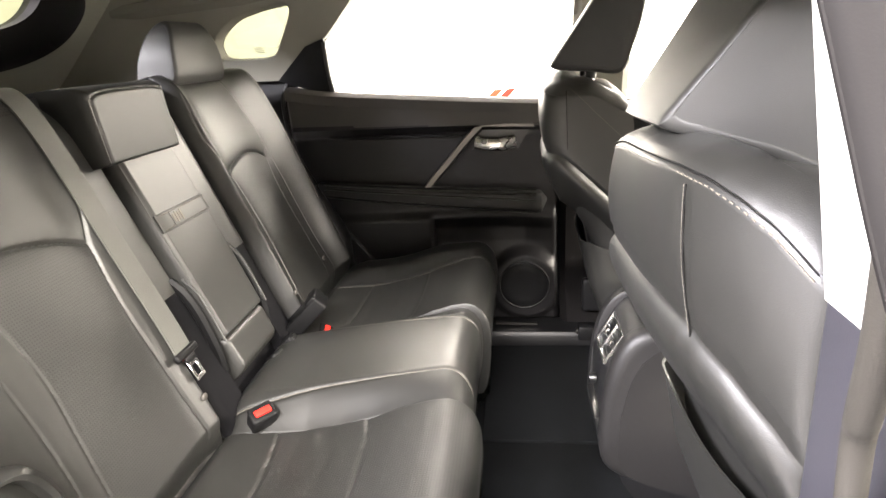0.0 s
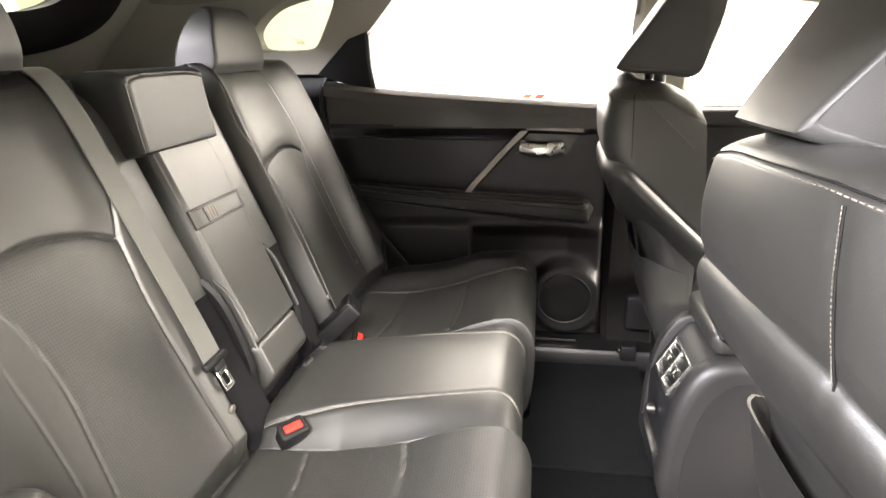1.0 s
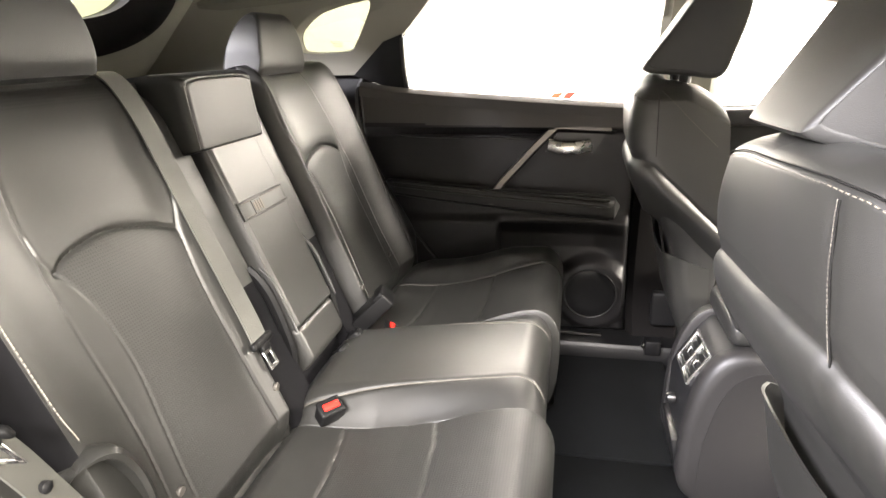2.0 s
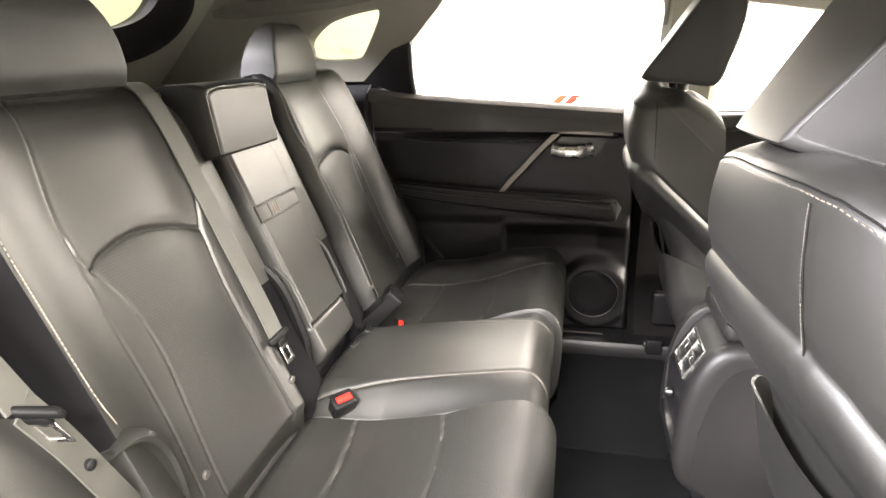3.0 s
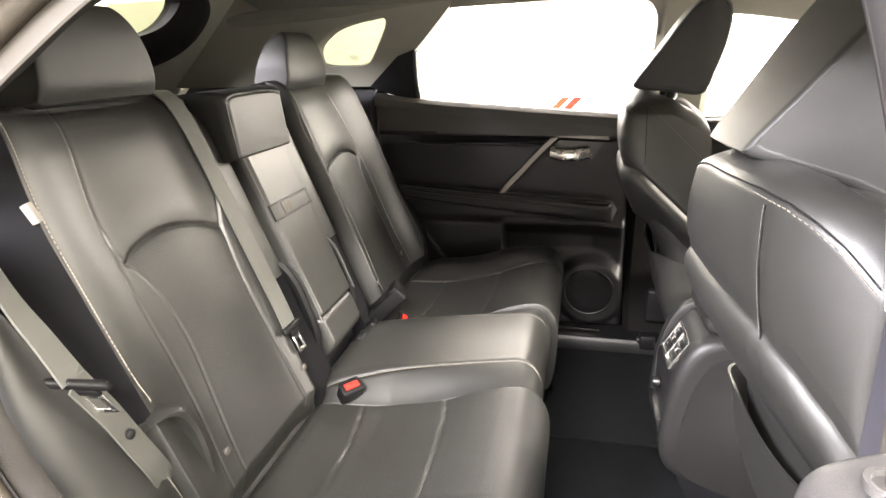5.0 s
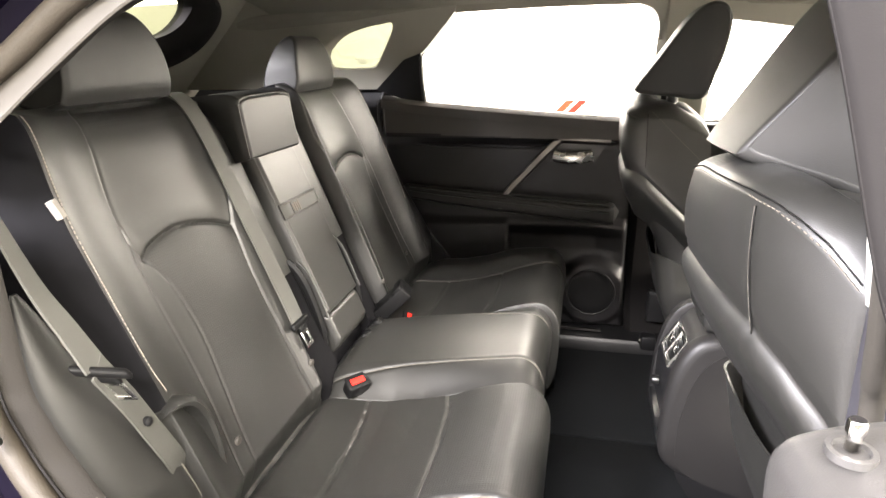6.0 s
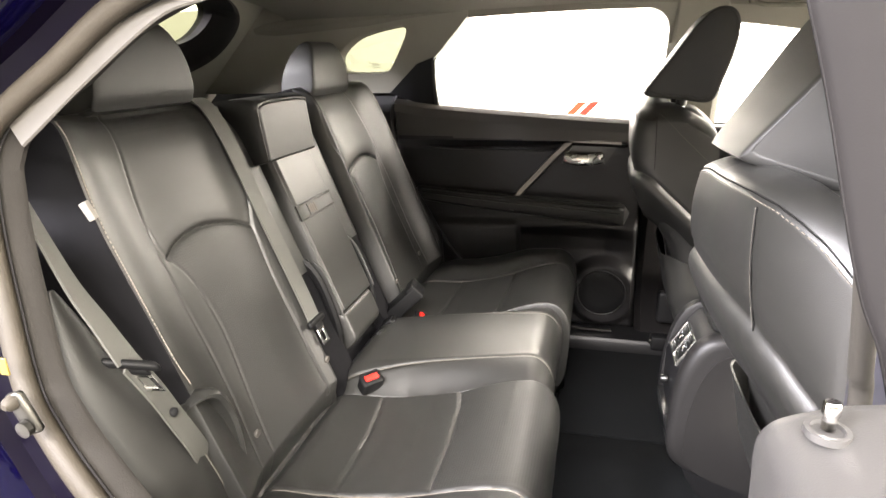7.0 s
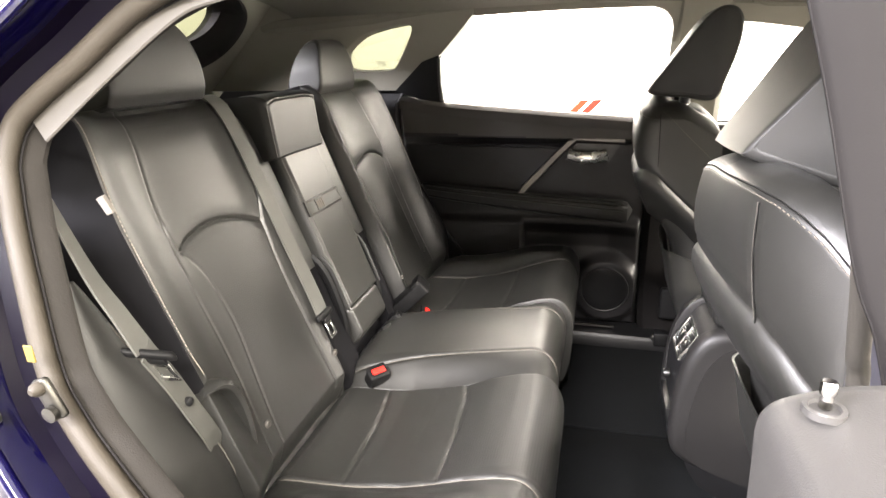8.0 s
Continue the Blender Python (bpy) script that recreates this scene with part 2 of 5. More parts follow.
class Pad:
    """An upholstered pad: a rectangle a by b in the plane O, U, V that swells along N, with rounded borders, seams drawn in as
    grooves and a flat back."""

    def __init__(self, O, U, V, a, b, swell, edge, back=0.1, extra=None, seams=(), taper=None, flare=0.0, flank=0, pivot=0.5):
        self.flank, self.pivot = flank, pivot
        self.O, self.U, self.V = Vector(O), Vector(U).normalized(), Vector(V).normalized()
        self.N = self.U.cross(self.V).normalized()
        self.a, self.b, self.swell, self.edge, self.back = a, b, swell, edge, back
        self.extra, self.seams, self.taper, self.flare = extra, seams, taper, flare

    def height(self, u, v):
        def ramp(d, r):
            k = np.clip(d / r, 0, 1)
            return np.sqrt(np.clip(1 - (1 - k) ** 2, 0, 1))
        e = self.edge if isinstance(self.edge, (tuple, list)) else (self.edge,) * 4
        h = self.swell * ramp(u, e[0]) * ramp(self.a - u, e[1]) * ramp(v, e[2]) * ramp(self.b - v, e[3])
        if self.extra:
            rim = np.minimum(np.minimum(u, self.a - u), np.minimum(v, self.b - v))
            h = h + self.extra(u, v) * np.clip(rim / 0.02, 0, 1)
        for line, width, depth in self.seams:
            d = poly_distance(u, v, line)
            h = h - depth * np.exp(-(d / width) ** 2) + 0.12 * depth * np.exp(-((d - 3.0 * width) / (2.0 * width)) ** 2)
        return h

    def place(self, u, v, h):
        w = self.taper(v / self.b) if self.taper else 1.0
        c = self.a * self.pivot
        return self.O + self.U * (c + (u - c) * w) + self.V * v + self.N * h

    def at(self, u, v, lift=0.0):
        return self.place(u, v, float(self.height(np.array([u]), np.array([v]))[0]) + lift)

    def mesh(self, nu=90, nv=90, region=None):
        """The pad's mesh; region(u, v) true gives the second material."""
        su = (np.linspace(0, 1, nu + 1) * 0.8 + 0.2 * (0.5 - 0.5 * np.cos(np.pi * np.linspace(0, 1, nu + 1)))) * self.a
        sv = (np.linspace(0, 1, nv + 1) * 0.8 + 0.2 * (0.5 - 0.5 * np.cos(np.pi * np.linspace(0, 1, nv + 1)))) * self.b
        uu, vv = np.meshgrid(su, sv, indexing="ij")
        hh = self.height(uu, vv)
        bm = bmesh.new()
        g = [[bm.verts.new(self.place(uu[i, j], vv[i, j], hh[i, j])) for j in range(nv + 1)] for i in range(nu + 1)]
        for i in range(nu):
            for j in range(nv):
                f = bm.faces.new((g[i][j], g[i + 1][j], g[i + 1][j + 1], g[i][j + 1]))
                if region:
                    f.material_index = int(region(0.5 * (su[i] + su[i + 1]), 0.5 * (sv[j] + sv[j + 1])))
        rim = [(i, 0) for i in range(nu)] + [(nu, j) for j in range(nv)] + [(i, nv) for i in range(nu, 0, -1)] + [(0, j) for j in range(nv, 0, -1)]
        c = Vector((self.a / 2, self.b / 2, 0))
        low = []
        for i, j in rim:
            d = Vector((uu[i, j], vv[i, j], 0)) - c
            d.normalize()
            low.append(bm.verts.new(self.place(uu[i, j] + d.x * self.flare, vv[i, j] + d.y * self.flare, -self.back)))
        for k in range(len(rim)):
            i, j = rim[k]
            i2, j2 = rim[(k + 1) % len(rim)]
            wall = bm.faces.new((g[i][j], low[k], low[(k + 1) % len(rim)], g[i2][j2]))
            wall.material_index = self.flank
        bm.faces.new(low[::-1])
        for f in bm.faces:
            f.smooth = True
        bm.normal_update()
        return bm

    def stitches(self, line, step=0.0062, size=0.0044, lift=0.0010):
        """Short threads along a line on the pad."""
        bm = bmesh.new()
        pts = [self.at(u, v, lift) for u, v in line]
        total = 0.0
        for p, q in zip(pts, pts[1:]):
            n = max(1, round((q - p).length / step))
            t = (q - p).normalized()
            side = t.cross(self.N).normalized() * 0.0010
            up = self.N * 0.0010
            for k in range(n):
                c = p.lerp(q, (k + 0.5) / n)
                a, b = c - t * size / 2, c + t * size / 2
                ring1 = [bm.verts.new(a + side), bm.verts.new(a + up), bm.verts.new(a - side)]
                ring2 = [bm.verts.new(b + side), bm.verts.new(b + up), bm.verts.new(b - side)]
                bm.faces.new((ring1[0], ring2[0], ring2[1], ring1[1]))
                bm.faces.new((ring1[1], ring2[1], ring2[2], ring1[2]))
                bm.faces.new(ring1)
                bm.faces.new(ring2[::-1])
        return finish(bm, False)


# ---- the room ----
def slab(name, x0, x1, y0, y1, z0, z1, mat, label, category):
    return solid(name, rbox((x0 + x1) / 2, (y0 + y1) / 2, (z0 + z1) / 2, x1 - x0, y1 - y0, z1 - z0, 0), mat, label, category, kind="structure")


slab("floor", -8, 9, -5.5, 9, -0.2, 0.0, CONCRETE, "pale polished showroom floor under the car", "floor")
slab("ceiling", -8, 9, -5.5, 9, 3.5, 3.7, CEIL, "white ceiling of the bright photo room", "ceiling")
slab("wall_far", -8, 9, 8.8, 9.0, 0.0, 3.5, WALL, "bright white wall beyond the car windows", "wall")
# never in view; its dark colour holds down fill and reflections
slab("wall_near", -8, 9, -5.5, -5.3, 0.0, 3.5, DIM_WALL, "plain unseen near wall, kept dark to cut bounce light", "wall")
slab("wall_rear", -8, -7.8, -5.3, 8.8, 0.0, 3.5, REAR_WALL, "plain pale wall behind the car", "wall")
slab("wall_front", 8.8, 9, -5.3, 8.8, 0.0, 3.5, WALL, "bright white wall ahead of the car", "wall")


def wall_sign():
    sign = thing("wall_sign", -0.3, 8.78, 0.6, "slanted orange and red stripes painted on the white wall", "sign")
    for k in range(2):
        x = -0.76 + 0.185 * k
        poly = [(x, -0.08), (x + 0.135, -0.08), (x + 0.535, 0.32), (x + 0.40, 0.32)]
        part("stripe", extrude_poly(poly, lambda a, b, d: Vector((a, 8.79 - d, 0.420 + b)), 0.012), (STRIPE_ORANGE, STRIPE_RED)[k], sign)


wall_sign()

# ---- rear seat ----
SL = 0.367                                   # lean of the backrest
BV = Vector((-SL, 0, 1)).normalized()        # up the backrest
BK = math.sqrt(1 + SL * SL)
Z0 = 0.66


def back_x(z):
    return -0.645 - SL * (z - 0.78)


def back_uv(y0, pts):
    return [(y - y0, (z - Z0) * BK) for y, z in pts]


def rear_backrest(seat, mirror):
    fix = mirrored if mirror else (lambda bm: bm)
    yy = (lambda y: 2 * YC - y) if mirror else (lambda y: y)
    y0, y1 = 0.545, 0.972
    b = (1.372 - Z0) * BK

    def extra(u, v):
        y = u + y0
        bol = 0.036 * np.exp(-((y - 0.56) / 0.07) ** 2) + 0.018 * np.exp(-((y - 0.97) / 0.04) ** 2)
        lumbar = 0.012 * np.exp(-((y - 0.815) / 0.10) ** 2 - ((v - 0.30) / 0.16) ** 2)
        top = -0.02 * np.clip((v - b + 0.10) / 0.10, 0, 1) ** 2
        foot = -0.070 * np.clip((0.080 - v) / 0.080, 0, 1) ** 1.3
        return bol + lumbar + top + foot

    left = bez(back_uv(y0, [(0.700, 1.36), (0.692, 1.283), (0.679, 1.198), (0.678, 1.149), (0.692, 1.118)]))
    arc = bez(back_uv(y0, [(0.692, 1.115), (0.725, 1.133), (0.80, 1.143), (0.885, 1.126), (0.925, 1.108)]))
    inner = bez(back_uv(y0, [(0.692, 1.118), (0.716, 1.06), (0.722, 0.97), (0.712, 0.88), (0.700, 0.78), (0.695, 0.70)]))
    outer = bez(back_uv(y0, [(0.679, 1.17), (0.672, 1.06), (0.672, 0.95), (0.668, 0.86), (0.655, 0.76), (0.65, 0.70)]))
    right = bez(back_uv(y0, [(0.948, 1.35), (0.955, 1.20), (0.928, 1.10), (0.915, 0.985), (0.917, 0.85), (0.923, 0.72)]))
    edge = bez(back_uv(y0, [(0.572, 1.35), (0.571, 1.2), (0.570, 1.0), (0.576, 0.940)]), 40)
    pad = Pad((back_x(Z0) - 0.033, y0, Z0), (0, 1, 0), BV, y1 - y0, b, 0.035, (0.016, 0.03, 0.03, 0.05), 0.13, extra,
              [(left, 0.0022, 0.0016), (arc, 0.003, 0.0045), (arc, 0.016, 0.004), (inner, 0.0022, 0.0014), (outer, 0.0022, 0.0014), (right, 0.0025, 0.003), (edge, 0.0016, 0.0012)],
              taper=lambda t: 1.0 - 0.105 * max(0.0, (t - 0.72) / 0.28) ** 1.7, flare=0.02, flank=2, pivot=0.9)

    def perf(u, v):
        y, z = u + y0, Z0 + v / BK
        if y < 0.5655 and z > 0.92:
            return 2
        below = z < np.interp(y, (0.692, 0.725, 0.80, 0.885, 0.925), (1.110, 1.128, 1.138, 1.121, 1.103))
        panel = np.interp(z, (0.70, 0.78, 0.88, 0.97, 1.06, 1.118), (0.698, 0.703, 0.715, 0.725, 0.719, 0.695)) < y < np.interp(z, (0.72, 0.85, 0.985, 1.10), (0.920, 0.914, 0.912, 0.924))
        return int((0.705 < y < 0.943 and z > 1.322) or (below and panel))
    back = part("backrest", fix(pad.mesh(240, 300, perf)), (LEATHER, LEATHER_PERF, FLANK_AND_GAP), seat)
    part("edge_stitching", fix(pad.stitches([(u + 0.0015, v) for u, v in edge], 0.0066, 0.0046, 0.0014)), EDGE_THREAD, back, "pale double stitching")
    for yb in (0.68, 0.948):
        p = pad.at(yb - y0, (0.785 - Z0) * BK)
        bm = loft([[p + Vector((0, 0.008 * r * math.cos(k * math.pi / 8), 0.008 * r * math.sin(k * math.pi / 8))) + pad.N * h for k in range(16)]
                   for r, h in ((1.0, -0.002), (1.0, 0.003), (0.8, 0.005), (0.3, 0.0055))])
        part("anchor_button", fix(bm), BELT_PAD, back, "round grey anchor button")
    return back, pad


def headrest_block(prof, centre, yc, half, taper, round_off=0.022, seam=0.0014, dome=0.0, bow=0.0, swell=0.0, wedge=None):
    """A headrest: a side profile (x, z) drawn across, flat side panels set in behind a crisp seam."""
    cx, cz = centre
    body = [(half - round_off) * q / 12 for q in range(12)]
    side = [(y, 0.0) for y in body] + [(half - round_off * (1 - math.sin(k / 8 * math.pi / 2)), round_off * 0.8 * (1 - math.cos(k / 8 * math.pi / 2))) for k in range(9)]
    deep = round_off * 0.8
    side += [(half - 0.0004, deep + 0.0006), (half - seam, deep + 0.0012), (half - seam, deep + 0.0022), (half - 0.0013, deep + 0.0045), (half - 0.0010, deep + 0.012)]
    full = [(-y, d) for y, d in side[::-1]] + side[1:]

    def ring(y, d, f=1.0):
        out = []
        for p in prof:
            v = Vector((p.x - cx, 0, p.z - cz)) * f * (1 - d / 0.10)
            wide = taper(cz + v.z) * (wedge(cx + v.x) if wedge else 1.0)
            out.append(Vector((cx + v.x + bow * (1 - y / half) - swell * (1 - (y / half) ** 2), yc + y * wide, cz + v.z)))
        return out
    rings = [ring(y, d) for y, d in full]
    last = full[-1][1]
    for f, o in ((0.85, 0.5), (0.6, 0.85), (0.3, 1.0), (0.05, 1.0)):
        rings.append(ring(half - 0.0010 + dome * o, last, f))
        rings.insert(0, ring(-half + 0.0010 - dome * o, last, f))
    return loft(rings)


def rear_headrest(seat, mirror):
    drop = 0.020 if mirror else -0.006

    def fix(bm):
        bmesh.ops.translate(bm, vec=(0, 0, -drop), verts=bm.verts)
        return mirrored(bm) if mirror else bm
    yc = 0.813
    side = [(-0.852, 1.368), (-0.842, 1.40), (-0.846, 1.465), (-0.857, 1.502), (-0.876, 1.516), (-0.900, 1.506), (-0.922, 1.475), (-0.945, 1.415), (-0.948, 1.372), (-0.90, 1.358)]
    prof = smooth_path([(a, 0, c) for a, c in side + side[:1]], 60)[:-1]
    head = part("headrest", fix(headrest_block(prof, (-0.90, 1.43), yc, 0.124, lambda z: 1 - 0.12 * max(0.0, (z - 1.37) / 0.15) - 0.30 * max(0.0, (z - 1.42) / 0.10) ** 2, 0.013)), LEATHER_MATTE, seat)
    for d in (-0.05, 0.05):
        part("post", fix(sweep([Vector((-0.92, yc + d, 1.30)), Vector((-0.92, yc + d, 1.38))], circle(0.006), up=(1, 0, 0))), CHROME, head, "chrome post")
    return head


def center_backrest():
    y0, y1 = 0.985, 2 * YC - 0.985
    b = (1.355 - Z0) * BK
    seat = thing("middle_rear_seat", -0.5, YC, 0.45, "black leather centre seat with folded armrest and pull strap", "car seat")
    base = Pad((back_x(Z0) - 0.03, y0, Z0), (0, 1, 0), BV, y1 - y0, b, 0.02, (0.03, 0.03, 0.03, 0.06), 0.12,
               lambda u, v: -0.03 * ((u > 0.09) & (u < y1 - y0 - 0.09) & (v < 0.60)).astype(float) * np.clip((0.62 - v) / 0.03, 0, 1) - 0.03 * np.clip((v - b + 0.1) / 0.1, 0, 1) ** 2)
    # below this height the shade of the gaps beside the armrest is coloured in
    slot = (0.955 - Z0) * BK
    part("backrest", base.mesh(80, 80, lambda u, v: v < slot), (LEATHER, FLANK_AND_GAP), seat)
    a0, a1 = YC - 0.099, YC + 0.099
    wide = a1 - a0
    v0, v1 = (0.832 - Z0) * BK, (1.236 - Z0) * BK
    O = Vector((back_x(Z0), a0, Z0))
    arm = Pad(O + BV * v0 + Vector((-0.022, 0, 0)), (0, 1, 0), BV, wide, v1 - v0, 0.038, (0.018, 0.018, 0.008, 0.014), 0.02,
              seams=[([(0.012, 0.0), (0.012, v1 - v0)], 0.002, 0.003), ([(wide - 0.012, 0.0), (wide - 0.012, v1 - v0)], 0.002, 0.003)])
    part("armrest", arm.mesh(60, 80), LEATHER, seat)
    up = Vector((-0.10, 0, 1)).normalized()
    tall = 0.152
    h0, hw = a0 - 0.036, wide + 0.050
    head = Pad(Vector((back_x(1.222) - 0.032, h0, 1.216)), (0, 1, 0), up, hw, tall, 0.060, (0.014, 0.014, 0.008, 0.022), 0.07,
               seams=[(bez([(0.014, 0.0), (0.014, 0.10), (0.028, 0.131), (hw / 2, 0.137), (hw - 0.028, 0.131), (hw - 0.014, 0.10), (hw - 0.014, 0.0)], 40), 0.002, 0.003)])
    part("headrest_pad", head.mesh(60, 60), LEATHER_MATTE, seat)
    low = Pad(O + BV * 0.085 + Vector((-0.032, 0.004, 0)), (0, 1, 0), BV, wide - 0.008, v0 - 0.080, 0.042, (0.016, 0.016, 0.03, 0.02), 0.02)
    part("lower_flap", low.mesh(50, 30), LEATHER, seat)
    s0 = (1.085 - Z0) * BK - v0
    strap = [arm.at(u, s0, 0.0035) for u in np.linspace(0.010, wide - 0.006, 14)]
    part("pull_strap", sweep(strap, rect(0.0195, 0.0030, 0.5), up=arm.N), LEATHER, seat, "flat leather pull strap")
    for dv in (-0.015, 0.015):
        part("strap_stitching", arm.stitches([(u, s0 + dv) for u in np.linspace(0.014, wide - 0.01, 12)], lift=0.0070), THREAD, seat)
    # a woven tag with an unreadable pattern, as plain bars
    p = arm.at(0.0655, s0, 0.0075)
    part("tag", rbox(p.x, p.y, p.z, 0.0016, 0.040, 0.030, 0.0005, 1, turn=Matrix.Rotation(-math.atan(SL), 4, "Y")), GLOSS_BLACK, seat, "small woven tag")
    for k in range(4):
        p = arm.at(0.052 + 0.009 * k, s0, 0.0085)
        part("tag_bar", rbox(p.x, p.y, p.z, 0.0012, 0.005, 0.024 if k % 2 else 0.018, 0.0004, 1, turn=Matrix.Rotation(-math.atan(SL), 4, "Y")), PALE_THREAD, seat)
    for yw in (a0 - 0.013, a1 + 0.013):
        cover = smooth_path([(back_x(z) + d, yw, z) for z, d in ((0.985, -0.016), (0.962, -0.002), (0.93, 0.004), (0.88, 0.002), (0.82, -0.006), (0.78, -0.02))], 24)
        part("side_latch", sweep(cover, rect(0.009, 0.012, 0.7), up=(1, 0, 0)), MATTE_BLACK, seat, "black plastic armrest hinge cover")
        piping = smooth_path([(back_x(z) + d, yw + (0.012 if yw < YC else -0.012), z) for z, d in ((0.985, 0.004), (0.96, 0.018), (0.92, 0.020), (0.845, 0.018))], 20)
        part("side_piping", sweep(piping, circle(0.0035, 8), up=(1, 0, 0)), LEATHER, seat, "rounded leather piping")
    return seat


middle = center_backrest()


class Quilt:
    """A seat cushion: fore-aft profiles that roll over the front edge, side by side along y, with sewn grooves drawn in."""

    def __init__(self, top, y0, y1, nose_x, x_back=-0.655, radius=(0.07, 0.075), side=(0.02, 0.02), seams=(), nu=150, nv=160):
        self.top, self.y0, self.y1, self.nose_x, self.x_back, self.radius, self.side = top, y0, y1, nose_x, x_back, radius, side
        self.seams, self.nu, self.nv = seams, nu, nv
        self.flat = nose_x - radius[0] - x_back

    def raw(self, s, y):
        """The surface at the length s from the back and the width y, before sewing."""
        a, b = self.radius
        if s <= self.flat:
            x = self.x_back + s
            z = self.top(x, y)
        else:
            arc = (s - self.flat) / (0.5 * (a + b))
            x0 = self.x_back + self.flat
            edge = self.top(x0, y)
            slope = (edge - self.top(x0 - 0.01, y)) / 0.01
            t = min(arc, math.pi / 2)
            x = x0 + a * math.sin(t)
            z = edge - b * (1 - math.cos(t)) + slope * a * math.sin(t) * math.cos(t) ** 2
            if arc > math.pi / 2:
                down = (arc - math.pi / 2) * 0.5 * (a + b)
                z -= down
                x -= 0.9 * down ** 2
        d = min(y - self.y0, 9) / self.side[0], min(self.y1 - y, 9) / self.side[1]
        for k in d:
            if k < 1:
                z -= 0.028 * (1 - math.sqrt(max(0.0, 1 - (1 - max(k, 0.0)) ** 2)))
        return Vector((x, y, z))

    def normal(self, s, y):
        e = 0.004
        a = self.raw(s + e, y) - self.raw(s - e, y)
        b = self.raw(s, min(y + e, self.y1)) - self.raw(s, max(y - e, self.y0))
        return a.cross(b).normalized()

    def at(self, s, y, lift=0.0):
        return self.raw(s, y) + self.normal(s, y) * lift

    def line(self, pts, n=60):
        """A curve given by plan points (x, y), as lengths and widths on the surface."""
        return [(x - self.x_back, y) for x, y in bez(pts, n)]

    def mesh(self, region=None):
        length = self.flat + 0.5 * sum(self.radius) * math.pi / 2 + 0.17
        k = np.linspace(0, 1, self.nu + 1)
        ss = length * k
        q = np.linspace(0, 1, self.nv + 1)
        yy = self.y0 + (self.y1 - self.y0) * (0.75 * q + 0.25 * (0.5 - 0.5 * np.cos(np.pi * q)))
        su, yv = np.meshgrid(ss, yy, indexing="ij")
        dip = np.zeros(su.shape)
        for line, width, depth in self.seams:
            d = poly_distance(su, yv, line)
            dip += -depth * np.exp(-(d / width) ** 2) + 0.15 * depth * np.exp(-((d - 3.2 * width) / (2.2 * width)) ** 2)
        bm = bmesh.new()
        g = [[bm.verts.new(self.at(ss[i], yy[j], dip[i, j])) for j in range(self.nv + 1)] for i in range(self.nu + 1)]
        for i in range(self.nu):
            for j in range(self.nv):
                f = bm.faces.new((g[i][j], g[i + 1][j], g[i + 1][j + 1], g[i][j + 1]))
                if region and region(0.5 * (ss[i] + ss[i + 1]), 0.5 * (yy[j] + yy[j + 1])):
                    f.material_index = 1
        rim = [g[i][0] for i in range(self.nu)] + [g[self.nu][j] for j in range(self.nv)] + [g[i][self.nv] for i in range(self.nu, 0, -1)] + [g[0][j] for j in range(self.nv, 0, -1)]
        low = [bm.verts.new((v.co.x - 0.01, v.co.y, min(v.co.z, 0.53) - 0.01)) for v in rim]
        for k in range(len(rim)):
            bm.faces.new((rim[k], low[k], low[(k + 1) % len(rim)], rim[(k + 1) % len(rim)]))
        bm.faces.new(low[::-1])
        return finish(bm)

    def piping(self, line, r=0.0011, lift=0.0004):
        return sweep([self.at(s, y, lift) for s, y in line], circle(r, 6), up=(0, 0, 1))


def crease_z(x):
    """The height at which the outer cushions meet the middle one."""
    return float(np.interp(x, (-0.66, -0.648, -0.635, -0.62, -0.60, -0.535, -0.466, -0.39, -0.32, -0.265, -0.21, -0.17, -0.10), (0.640, 0.668, 0.682, 0.690, 0.693, 0.695, 0.700, 0.715, 0.737, 0.757, 0.774, 0.782, 0.786)))


def crown_z(x):
    """The height of the middle cushion along its crown."""
    return float(np.interp(x, (-0.66, -0.645, -0.625, -0.60, -0.50, -0.30, -0.20, -0.12), (0.680, 0.710, 0.727, 0.735, 0.752, 0.778, 0.790, 0.792)))


def eased(t):
    t = min(max(t, 0.0), 1.0)
    return t * t * (3 - 2 * t)


